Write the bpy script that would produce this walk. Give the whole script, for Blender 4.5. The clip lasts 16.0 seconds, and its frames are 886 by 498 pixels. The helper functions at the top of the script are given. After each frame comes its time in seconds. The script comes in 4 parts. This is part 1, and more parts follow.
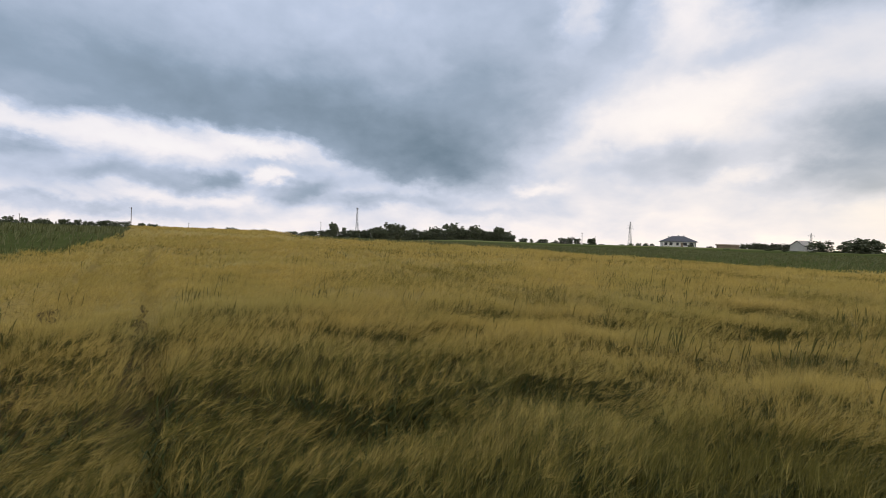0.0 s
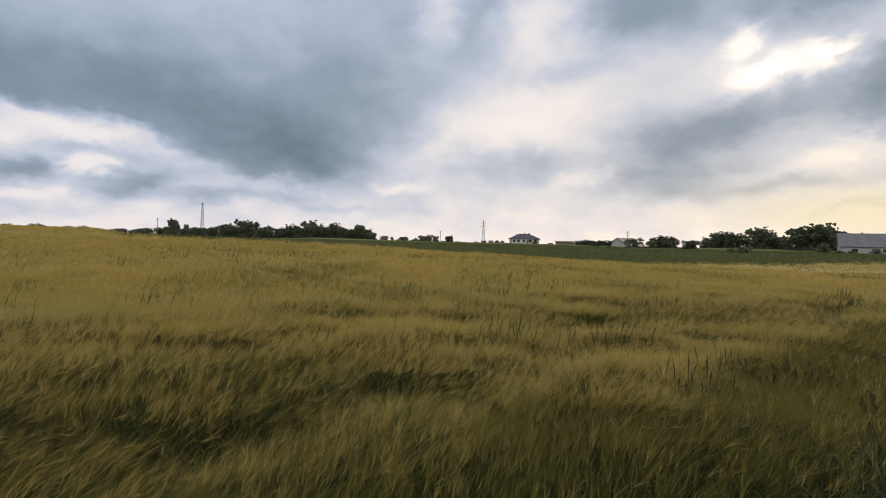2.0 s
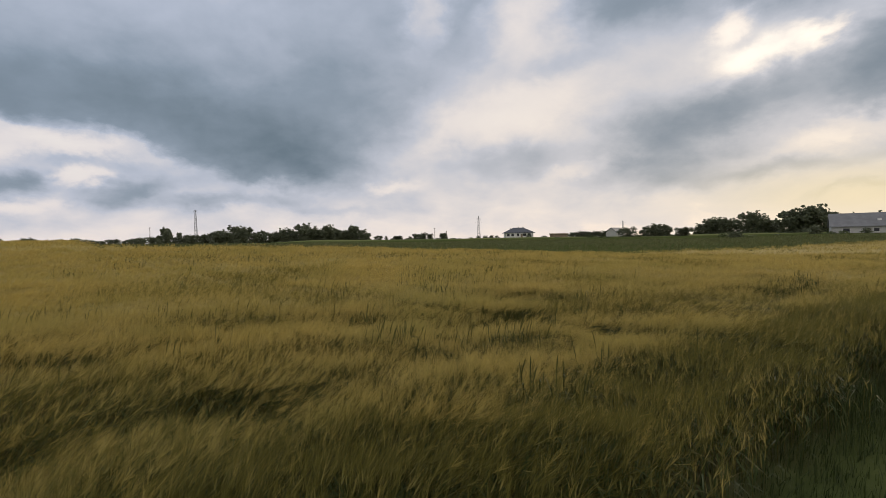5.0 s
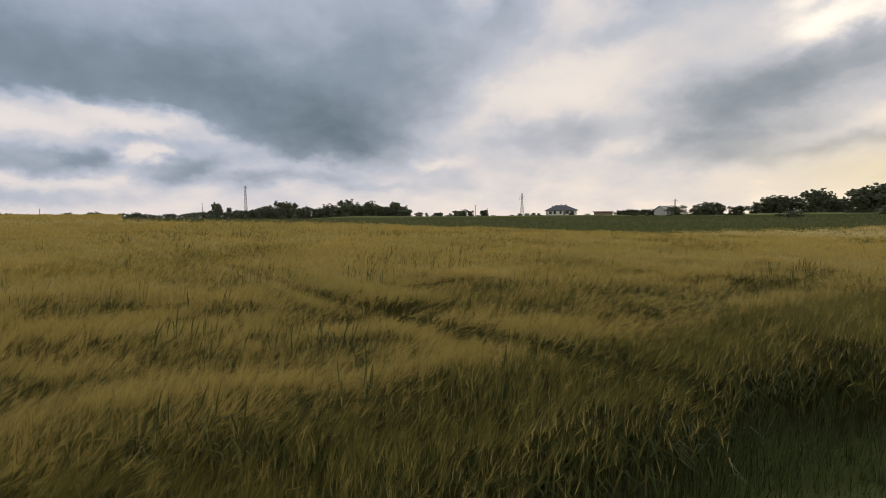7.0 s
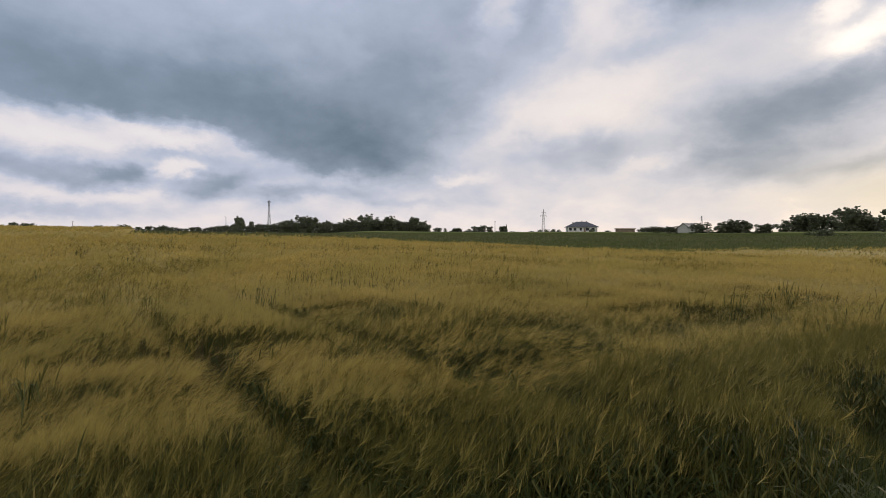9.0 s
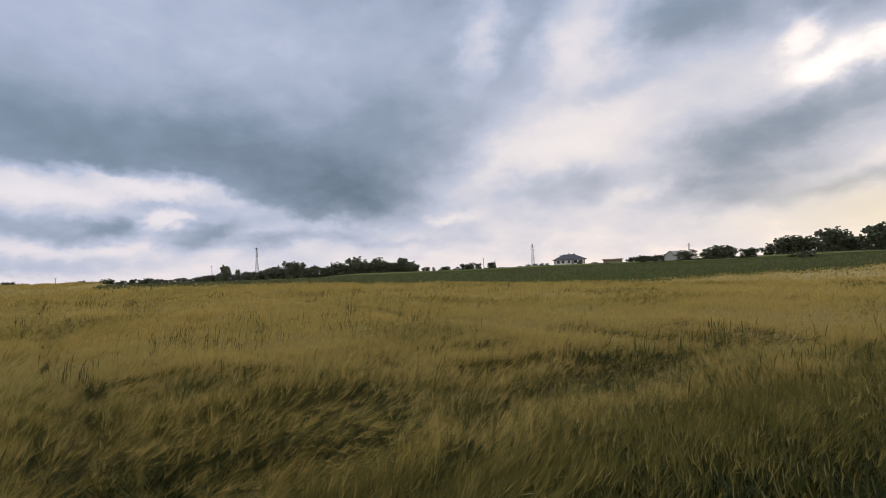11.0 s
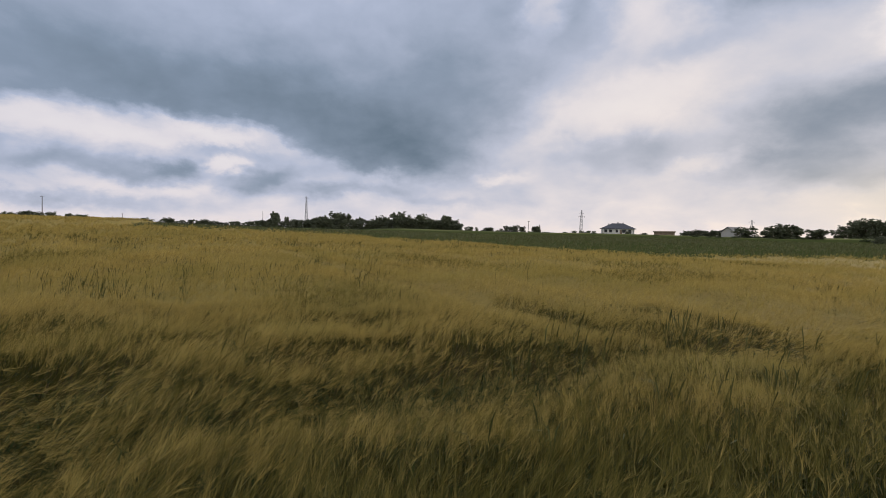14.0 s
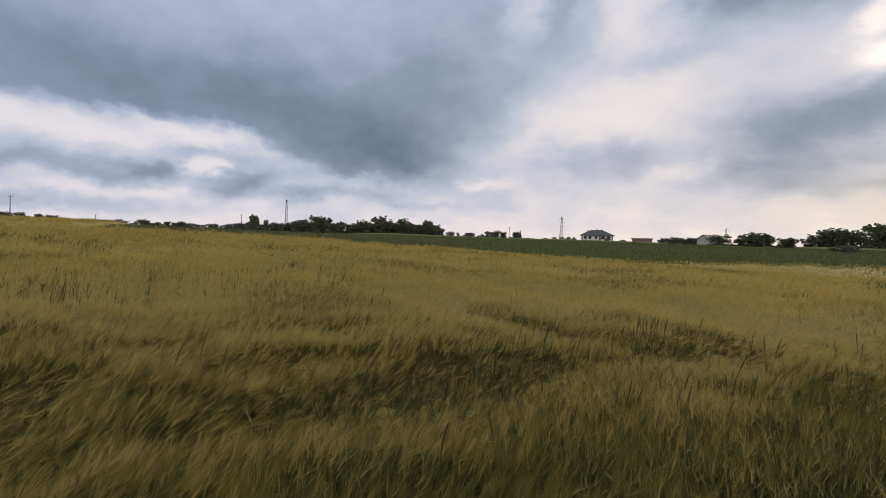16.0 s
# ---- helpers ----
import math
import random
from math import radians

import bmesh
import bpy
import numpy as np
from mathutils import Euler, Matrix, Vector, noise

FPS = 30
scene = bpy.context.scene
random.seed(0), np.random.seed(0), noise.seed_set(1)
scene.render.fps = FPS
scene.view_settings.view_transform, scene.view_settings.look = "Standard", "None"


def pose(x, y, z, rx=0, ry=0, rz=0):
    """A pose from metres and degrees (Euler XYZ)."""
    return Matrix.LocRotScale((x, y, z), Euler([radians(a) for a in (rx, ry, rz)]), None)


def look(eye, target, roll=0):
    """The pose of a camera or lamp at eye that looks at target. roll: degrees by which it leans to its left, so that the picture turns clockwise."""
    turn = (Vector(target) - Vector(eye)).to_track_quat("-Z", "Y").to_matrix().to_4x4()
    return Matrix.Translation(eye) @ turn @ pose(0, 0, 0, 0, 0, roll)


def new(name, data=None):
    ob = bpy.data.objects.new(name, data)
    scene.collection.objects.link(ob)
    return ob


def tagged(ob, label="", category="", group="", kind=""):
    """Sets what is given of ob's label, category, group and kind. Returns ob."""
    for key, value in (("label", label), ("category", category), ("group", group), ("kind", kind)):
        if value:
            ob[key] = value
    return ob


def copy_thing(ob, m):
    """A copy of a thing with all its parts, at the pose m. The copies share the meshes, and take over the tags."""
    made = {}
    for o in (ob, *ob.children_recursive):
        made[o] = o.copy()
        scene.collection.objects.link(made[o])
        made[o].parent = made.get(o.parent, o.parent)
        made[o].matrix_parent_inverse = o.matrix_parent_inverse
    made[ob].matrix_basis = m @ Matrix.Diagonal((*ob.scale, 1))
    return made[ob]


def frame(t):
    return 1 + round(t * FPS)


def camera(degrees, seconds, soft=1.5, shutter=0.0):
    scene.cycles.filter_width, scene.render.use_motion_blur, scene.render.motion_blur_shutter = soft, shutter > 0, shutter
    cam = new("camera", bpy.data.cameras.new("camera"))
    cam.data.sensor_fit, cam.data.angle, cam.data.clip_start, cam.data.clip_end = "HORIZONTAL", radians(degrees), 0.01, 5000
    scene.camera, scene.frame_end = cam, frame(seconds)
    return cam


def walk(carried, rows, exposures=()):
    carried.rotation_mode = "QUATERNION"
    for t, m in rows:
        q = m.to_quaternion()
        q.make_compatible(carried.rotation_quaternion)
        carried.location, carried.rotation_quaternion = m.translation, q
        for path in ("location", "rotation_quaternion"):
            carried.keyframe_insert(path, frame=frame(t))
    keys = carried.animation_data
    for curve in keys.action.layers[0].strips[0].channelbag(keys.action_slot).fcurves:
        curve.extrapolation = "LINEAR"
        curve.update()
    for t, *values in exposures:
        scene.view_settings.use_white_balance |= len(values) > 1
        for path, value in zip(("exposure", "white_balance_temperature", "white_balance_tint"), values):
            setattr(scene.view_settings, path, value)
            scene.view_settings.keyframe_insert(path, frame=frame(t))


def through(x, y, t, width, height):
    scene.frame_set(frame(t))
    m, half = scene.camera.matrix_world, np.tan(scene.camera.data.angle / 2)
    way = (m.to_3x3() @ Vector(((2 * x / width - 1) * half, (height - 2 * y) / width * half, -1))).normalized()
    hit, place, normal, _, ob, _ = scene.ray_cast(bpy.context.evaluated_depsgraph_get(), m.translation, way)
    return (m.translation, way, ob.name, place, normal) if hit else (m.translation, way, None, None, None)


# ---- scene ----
# ---------------------------------------------------------------- camera
cam = camera(85.3, 16.0, soft=0.75)
walk(cam, [
    (0.0, pose(0.000, 0.000, 1.689, 89.33, -1.91, -0.00)),
    (0.5, pose(0.018, 0.015, 1.690, 88.84, -1.55, -4.13)),
    (1.0, pose(0.056, 0.018, 1.693, 88.86, -1.63, -8.28)),
    (1.5, pose(0.087, -0.001, 1.697, 89.17, -1.63, -13.11)),
    (2.0, pose(0.101, -0.017, 1.697, 89.56, -1.57, -16.43)),
    (2.5, pose(0.094, -0.026, 1.697, 89.86, -1.38, -18.08)),
    (3.0, pose(0.090, -0.029, 1.699, 90.01, -1.09, -18.92)),
    (3.5, pose(0.116, -0.063, 1.700, 90.35, -0.87, -19.21)),
    (4.0, pose(0.489, -0.129, 1.729, 90.61, 0.84, -17.28)),
    (6.5, pose(3.451, 0.367, 1.671, 86.32, 0.36, -15.88)),
    (7.0, pose(4.171, 0.527, 1.733, 86.54, 0.33, -11.48)),
    (7.5, pose(4.823, 0.838, 1.684, 87.29, -1.13, -9.22)),
    (8.0, pose(5.395, 1.059, 1.696, 88.08, -1.12, -11.38)),
    (10.3, pose(7.904, 2.225, 1.686, 89.20, 1.13, -4.96)),
    (10.5, pose(8.123, 2.344, 1.695, 90.27, 1.48, -6.30)),
    (11.0, pose(8.703, 2.542, 1.723, 92.99, 2.52, -9.73)),
    (11.5, pose(9.158, 2.799, 1.691, 94.54, 2.88, -11.28)),
    (12.0, pose(9.578, 3.059, 1.710, 92.59, 2.61, -11.90)),
    (12.5, pose(10.052, 3.212, 1.739, 90.85, 2.79, -9.19)),
    (13.0, pose(10.372, 3.395, 1.687, 90.24, 2.72, -6.39)),
    (13.5, pose(10.651, 3.652, 1.690, 89.39, 0.32, -5.72)),
    (14.0, pose(10.963, 3.855, 1.660, 88.20, -1.44, -4.23)),
    (14.5, pose(11.110, 3.901, 1.683, 87.36, -2.24, -2.37)),
    (15.0, pose(11.095, 3.918, 1.673, 88.14, -2.62, -2.48)),
    (15.5, pose(11.089, 3.903, 1.679, 88.67, -2.37, -4.30)),
    (16.0, pose(11.104, 3.885, 1.677, 88.85, -2.00, -6.42)),
], exposures=((0.0, 0.30, 6420, 10), (1.5, 0.20, 6500, 10), (3.5, 0.07, 6600, 10), (7.0, 0.02, 6750, 10), (10.5, 0.10, 6320, 13), (13.0, 0.0, 6350, 13), (16.0, 0.02, 6320, 13)))

# ---------------------------------------------------------------- world, sun
SUN_AZ, SUN_EL = 51.0, 18.0          # degrees clockwise from +y, and above the horizon


def make_world():
    world = bpy.data.worlds.new("evening_sky")
    scene.world = world
    world.use_nodes = True
    nt = world.node_tree
    nt.nodes.clear()
    N, L = nt.nodes, nt.links

    def m(op, a, b=None, c=None, clamp=False):
        n = N.new("ShaderNodeMath")
        n.operation, n.use_clamp = op, clamp
        for i, v in enumerate((a, b, c)):
            if v is None:
                continue
            if isinstance(v, (int, float)):
                n.inputs[i].default_value = v
            else:
                L.new(v, n.inputs[i])
        return n.outputs[0]

    def mix(f, a, b, how="MIX"):
        n = N.new("ShaderNodeMix")
        n.data_type, n.blend_type = "RGBA", how
        for i, v in ((0, f), (6, a), (7, b)):
            if isinstance(v, (int, float)):
                n.inputs[i].default_value = v
            elif isinstance(v, tuple):
                n.inputs[i].default_value = (*v, 1)
            else:
                L.new(v, n.inputs[i])
        return n.outputs[2]

    co = N.new("ShaderNodeTexCoord").outputs["Generated"]
    sep = N.new("ShaderNodeSeparateXYZ")
    L.new(co, sep.inputs[0])
    x, y, z = sep.outputs
    az = m("MULTIPLY", m("ARCTAN2", x, y), 57.29578)
    el = m("MULTIPLY", m("ARCSINE", z), 57.29578)
    comb = N.new("ShaderNodeCombineXYZ")
    L.new(m("MULTIPLY", az, 0.075), comb.inputs[0])
    L.new(m("MULTIPLY", el, 0.115), comb.inputs[1])
    L.new(m("MULTIPLY", m("ABSOLUTE", az), 0.002), comb.inputs[2])

    def fbm(scale, detail, rough, dist=0.0, out=0):
        n = N.new("ShaderNodeTexNoise")
        n.inputs["Scale"].default_value = scale
        n.inputs["Detail"].default_value = detail
        n.inputs["Roughness"].default_value = rough
        n.inputs["Distortion"].default_value = dist
        L.new(comb.outputs[0], n.inputs["Vector"])
        return n.outputs[out]

    warp = N.new("ShaderNodeSeparateColor")
    L.new(fbm(2.6, 6, 0.58, 0.15, 1), warp.inputs[0])
    wa = m("MULTIPLY_ADD", m("SUBTRACT", warp.outputs[0], 0.5), 8.0, az)
    we = m("MULTIPLY_ADD", m("SUBTRACT", warp.outputs[1], 0.5), 4.2, el)
    thick = [m("MULTIPLY", m("SUBTRACT", fbm(1.2, 6, 0.52, 0.3), 0.5), 0.24)]

    def blob(a0, e0, sa, se, turn, w):
        """A mass of cloud at azimuth a0 and elevation e0, with its half widths in degrees."""
        c, s = math.cos(radians(turn)), math.sin(radians(turn))
        da, de = m("SUBTRACT", wa, a0), m("SUBTRACT", we, e0)
        p = m("DIVIDE", m("ADD", m("MULTIPLY", da, c), m("MULTIPLY", de, s)), sa)
        q = m("DIVIDE", m("SUBTRACT", m("MULTIPLY", de, c), m("MULTIPLY", da, s)), se)
        r2 = m("ADD", m("MULTIPLY", p, p), m("MULTIPLY", q, q))
        r2 = m("POWER", r2, 1.15)
        thick[0] = m("MULTIPLY_ADD", m("EXPONENT", m("MULTIPLY", r2, -0.8)), w, thick[0])

    # the great dark cloud: its ragged lower edge by azimuth
    edge = N.new("ShaderNodeValToRGB")
    while len(edge.color_ramp.elements) > 1:
        edge.color_ramp.elements.remove(edge.color_ramp.elements[0])
    for i, (a0, e0) in enumerate(((-60, 10), (-43, 11.2), (-30, 12.0), (-20.5, 12.1), (-15.5, 10.9), (-10.5, 8.7), (-3.4, 7.0), (1.5, 6.4), (7, 7.2), (11.5, 9.6), (15.7, 12.8), (20, 16.5), (24, 21.5), (30, 30), (45, 44.0))):
        e = edge.color_ramp.elements[0] if i == 0 else edge.color_ramp.elements.new((a0 + 60) / 120)
        e.position, e.color = (a0 + 60) / 120, (e0 / 50, e0 / 50, e0 / 50, 1)
    L.new(m("DIVIDE", m("ADD", wa, 60.0), 120.0, clamp=True), edge.inputs[0])
    over = m("SUBTRACT", we, m("MULTIPLY", edge.outputs[0], 50.0))
    soft_r = m("MULTIPLY_ADD", m("MAXIMUM", m("ADD", az, 2.0), 0.0), 0.36, 1.3)
    inside = m("DIVIDE", m("ADD", over, 0.8), soft_r, clamp=True)
    inside = m("MULTIPLY", inside, m("SUBTRACT", 1.0, m("DIVIDE", m("SUBTRACT", m("ABSOLUTE", az), 70.0), 30.0, clamp=True)))
    thick[0] = m("MULTIPLY_ADD", inside, 0.27, thick[0])
    # its darkest belly, and its paler back
    blob(-5, 11.0, 12, 3.6, -17, 0.19)
    blob(1.5, 9.2, 6, 2.8, -20, 0.07)
    blob(-26, 14.8, 16, 2.4, -3, 0.14)
    blob(-18, 25.5, 28, 6.0, 0, -0.22)
    blob(3, 16, 8, 4.2, 20, 0.08)
    blob(15, 17.5, 5, 4.5, 30, -0.10)
    blob(27, 24.0, 5, 3.5, 0, -0.20)
    # small clouds low down before the great one
    blob(-33, 5.7, 8.5, 1.3, 0, 0.29)
    blob(-41.7, 7.8, 2.6, 1.0, 0, 0.28)
    blob(-20.4, 8.4, 5.0, 0.6, 0, 0.15)
    blob(-24.5, 6.2, 3.0, 1.0, 0, 0.24)
    blob(-16.0, 5.6, 4.4, 1.4, 12, 0.30)
    blob(-37, 2.3, 10, 0.7, 0, 0.26)
    blob(-9, 4.6, 3.2, 0.8, 8, 0.24)
    blob(-2.5, 4.9, 3.4, 0.7, 0, 0.18)
    blob(4.0, 3.6, 6.0, 0.6, 0, 0.14)
    # clouds round the veiled sun
    blob(41.5, 11.2, 6.0, 3.4, 6, 0.38)
    blob(49.5, 13.4, 4.6, 2.2, 18, 0.28)
    blob(46, 8.0, 10, 1.8, 0, 0.14)
    blob(38, 24.6, 8, 2.8, 0, 0.36)
    blob(54, 23.5, 6, 2.4, 0, 0.36)
    blob(60, 14.8, 5.5, 3.6, 22, 0.46)
    blob(24, 9.3, 9, 1.8, 0, 0.20)
    blob(31, 19.4, 5, 1.2, 8, 0.12)
    blob(42, 6.2, 9, 1.2, 0, 0.14)
    blob(55, 6.9, 8, 0.8, 5, 0.18)
    blob(58, 4.6, 3.5, 0.4, 12, 0.20)
    # bright openings between the clouds
    blob(-32, 9.5, 13, 1.2, 0, -0.26)
    blob(-22, 10.4, 4.0, 0.8, -12, -0.22)
    blob(-20.0, 6.9, 2.0, 0.7, 28, -0.30)
    blob(-26, 3.9, 7, 0.6, 0, -0.16)
    blob(25, 14.6, 8.5, 2.7, 14, -0.28)
    blob(16, 26.5, 2.6, 4.4, -14, -0.30)
    blob(10.5, 6.6, 2.6, 0.6, 0, -0.22)
    blob(51, 17.4, 4.6, 1.2, 8, -0.36)
    blob(47.2, 20.6, 1.5, 1.6, 0, -0.36)
    blob(55, 18.3, 1.2, 0.8, 0, -0.30)
    blob(56.5, 9.8, 5.5, 1.1, 15, -0.28)
    blob(33, 8.2, 4.0, 0.8, 14, -0.18)
    low = m("EXPONENT", m("MULTIPLY", m("MAXIMUM", el, 0.0), -0.32))
    thick[0] = m("MULTIPLY_ADD", low, -0.30, thick[0])

    # cloud deck overhead and behind
    behind = m("DIVIDE", m("SUBTRACT", m("ABSOLUTE", m("SUBTRACT", az, 10.0)), 70.0), 40.0, clamp=True)
    above = m("DIVIDE", m("SUBTRACT", el, 32.0), 20.0, clamp=True)
    open_ = m("MULTIPLY", m("MAXIMUM", behind, above), -0.26)
    t = m("ADD", thick[0], open_)
    fine = m("MULTIPLY", m("SUBTRACT", fbm(3.6, 6, 0.55, 0.1), 0.5), 0.12)
    t = m("ADD", m("ADD", t, fine), 0.44)
    lowc = N.new("ShaderNodeCombineXYZ")
    L.new(m("MULTIPLY", az, 0.17), lowc.inputs[0])
    L.new(m("MULTIPLY", el, 0.36), lowc.inputs[1])
    puff = N.new("ShaderNodeTexNoise")
    puff.inputs["Scale"].default_value, puff.inputs["Detail"].default_value, puff.inputs["Distortion"].default_value = 1.0, 5, 0.25
    L.new(lowc.outputs[0], puff.inputs["Vector"])
    reach = m("EXPONENT", m("MULTIPLY", m("MAXIMUM", el, 0.0), -0.13))
    t = m("MULTIPLY_ADD", m("MULTIPLY", m("SUBTRACT", puff.outputs[0], 0.46), reach), 0.78, t)
    ramp = N.new("ShaderNodeValToRGB")
    els = ramp.color_ramp.elements
    els[0].position, els[0].color = 0.0, (0.90, 0.855, 0.83, 1)
    els[1].position, els[1].color = 1.0, (0.14, 0.19, 0.24, 1)
    for pos, col in ((0.25, (0.72, 0.695, 0.72)), (0.5, (0.42, 0.48, 0.60)), (0.75, (0.235, 0.30, 0.385))):
        e = els.new(pos)
        e.color = (*col, 1)
    L.new(t, ramp.inputs[0])
    # warmth round the veiled sun
    sa = m("DIVIDE", m("SUBTRACT", az, 48.0), 38.0)
    se = m("DIVIDE", m("SUBTRACT", el, 6.0), 16.0)
    near = m("EXPONENT", m("MULTIPLY", m("ADD", m("MULTIPLY", sa, sa), m("MULTIPLY", se, se)), -1.0))
    thin = m("SUBTRACT", 1.0, t, clamp=True)
    warm = mix(m("MULTIPLY", near, m("MULTIPLY", thin, 0.80)), ramp.outputs[0], (0.93, 0.81, 0.67))
    ga = m("DIVIDE", m("SUBTRACT", az, 59.0), 13.0)
    ge = m("DIVIDE", m("SUBTRACT", el, 3.6), 3.2)
    glow = m("EXPONENT", m("MULTIPLY", m("ADD", m("MULTIPLY", ga, ga), m("MULTIPLY", ge, ge)), -1.0))
    warm = mix(m("MULTIPLY", glow, 0.70), warm, (0.93, 0.77, 0.42))
    ba = m("DIVIDE", m("SUBTRACT", wa, SUN_AZ), 6.0)
    be = m("DIVIDE", m("SUBTRACT", we, SUN_EL), 3.2)
    disc = m("EXPONENT", m("MULTIPLY", m("ADD", m("MULTIPLY", ba, ba), m("MULTIPLY", be, be)), -1.0))
    warm = mix(m("MULTIPLY", disc, m("MULTIPLY", m("SUBTRACT", 0.58, t, clamp=True), 1.2)), warm, (1.05, 1.0, 0.93))
    lowband = m("EXPONENT", m("MULTIPLY", m("MAXIMUM", el, 0.0), -0.22))
    warm = mix(m("MULTIPLY", lowband, m("MULTIPLY", thin, 0.55)), warm, (0.90, 0.77, 0.70))
    sky = N.new("ShaderNodeTexSky")
    sky.sky_type, sky.sun_disc = "NISHITA", False
    sky.sun_elevation, sky.sun_rotation = radians(SUN_EL), radians(SUN_AZ)
    clear = mix(1.0, sky.outputs[0], (0.08, 0.08, 0.08), "MULTIPLY")
    gap = m("MULTIPLY", m("SUBTRACT", 0.30, t, clamp=True), 0.4)
    both = mix(gap, warm, clear)
    bg = N.new("ShaderNodeBackground")
    bg.inputs[1].default_value = 1.0
    L.new(both, bg.inputs[0])
    L.new(bg.outputs[0], N.new("ShaderNodeOutputWorld").inputs[0])


make_world()
sun = new("sun", bpy.data.lights.new("sun", "SUN"))
sun.data.energy, sun.data.angle, sun.data.color = 0.9, radians(14), (1.0, 0.9, 0.74)
sa_, se_ = radians(SUN_AZ), radians(SUN_EL)
sun.matrix_world = look((math.sin(sa_) * math.cos(se_) * 60, math.cos(sa_) * math.cos(se_) * 60, math.sin(se_) * 60), (0, 0, 0))


# ---------------------------------------------------------------- materials
def material(name, rough=0.7, spec=0.3):
    mat = bpy.data.materials.new(name)
    mat.use_nodes = True
    nt = mat.node_tree
    b = nt.nodes["Principled BSDF"]
    b.inputs["Roughness"].default_value = rough
    b.inputs["Specular IOR Level"].default_value = spec
    return mat, nt, b


def ramp_node(nt, stops, fac):
    r = nt.nodes.new("ShaderNodeValToRGB")
    els = r.color_ramp.elements
    for i, (p, c) in enumerate(stops):
        e = els[i] if i < 2 else els.new(p)
        e.position, e.color = p, (*c, 1)
    nt.links.new(fac, r.inputs[0])
    return r.outputs[0]


def noise_node(nt, scale, detail=3, rough=0.5, stretch=None, coord="Object"):
    tc = nt.nodes.new("ShaderNodeTexCoord").outputs[coord]
    if stretch:
        mp = nt.nodes.new("ShaderNodeMapping")
        mp.inputs["Scale"].default_value = stretch[:3]
        if len(stretch) > 3:
            mp.inputs["Rotation"].default_value = (0, 0, radians(stretch[3]))
        nt.links.new(tc, mp.inputs[0])
        tc = mp.outputs[0]
    n = nt.nodes.new("ShaderNodeTexNoise")
    n.inputs["Scale"].default_value, n.inputs["Detail"].default_value = scale, detail
    n.inputs["Roughness"].default_value = rough
    nt.links.new(tc, n.inputs["Vector"])
    return n.outputs[0]


def mix_node(nt, fac, a, b, how="MIX"):
    n = nt.nodes.new("ShaderNodeMix")
    n.data_type, n.blend_type = "RGBA", how
    for i, v in ((0, fac), (6, a), (7, b)):
        if isinstance(v, (int, float)):
            n.inputs[i].default_value = v
        elif isinstance(v, tuple):
            n.inputs[i].default_value = (*v, 1)
        else:
            nt.links.new(v, n.inputs[i])
    return n.outputs[2]


def bump(nt, b, height, strength, dist):
    n = nt.nodes.new("ShaderNodeBump")
    n.inputs["Strength"].default_value, n.inputs["Distance"].default_value = strength, dist
    nt.links.new(height, n.inputs["Height"])
    nt.links.new(n.outputs[0], b.inputs["Normal"])


def plant_material(name, dark, mid, light, through=0.35, rough=0.6, patch=0.35, patch_to=None, spec=0.25):
    """Thin plant matter: varies from blade to blade and in patches over the field, and lets some light through."""
    mat, nt, b = material(name, rough, spec)
    island = nt.nodes.new("ShaderNodeNewGeometry").outputs["Random Per Island"]
    col = ramp_node(nt, ((0.0, dark), (1.0, light), (0.5, mid)), island)
    big = noise_node(nt, 0.35, 3, 0.6)
    grade = nt.nodes.new("ShaderNodeMapRange")
    grade.inputs[1].default_value, grade.inputs[2].default_value = 0.42, 0.62
    grade.inputs[3].default_value, grade.inputs[4].default_value = 0.0, patch
    nt.links.new(big, grade.inputs[0])
    col = mix_node(nt, grade.outputs[0], col, patch_to or dark)
    nt.links.new(col, b.inputs["Base Color"])
    tr = nt.nodes.new("ShaderNodeBsdfTranslucent")
    nt.links.new(col, tr.inputs[0])
    mx = nt.nodes.new("ShaderNodeMixShader")
    mx.inputs[0].default_value = through
    nt.links.new(b.outputs[0], mx.inputs[1])
    nt.links.new(tr.outputs[0], mx.inputs[2])
    nt.links.new(mx.outputs[0], nt.nodes["Material Output"].inputs[0])
    return mat


AWN = plant_material("barley_awn", (0.32, 0.245, 0.066), (0.475, 0.355, 0.098), (0.66, 0.51, 0.16), 0.40, 0.5, 0.6, (0.37, 0.315, 0.088))
# greener awns, their colour also darkened for the shade along the near edge
AWN_GREEN_SHADED = plant_material("green_shaded_awn", (0.095, 0.092, 0.022), (0.155, 0.14, 0.034), (0.25, 0.215, 0.056), 0.3, 0.5, 0.5, (0.115, 0.107, 0.024), 0.1)
EAR = plant_material("barley_ear", (0.14, 0.122, 0.032), (0.20, 0.172, 0.048), (0.34, 0.285, 0.095), 0.15, 0.6, 0.4, (0.17, 0.165, 0.046), 0.15)
STEM = plant_material("barley_stem", (0.04, 0.046, 0.010), (0.072, 0.074, 0.017), (0.14, 0.12, 0.032), 0.15, 0.6, 0.4, None, 0.08)
LEAF = plant_material("barley_leaf", (0.028, 0.042, 0.012), (0.046, 0.064, 0.018), (0.11, 0.10, 0.028), 0.2, 0.6, 0.3, None, 0.08)
GRASS = plant_material("verge_grass", (0.026, 0.040, 0.011), (0.042, 0.060, 0.016), (0.08, 0.095, 0.028), 0.25, 0.6, 0.3, None, 0.15)
WEED = plant_material("weed_grass", (0.06, 0.07, 0.022), (0.09, 0.098, 0.030), (0.14, 0.135, 0.044), 0.15, 0.6, 0.2, None, 0.1)
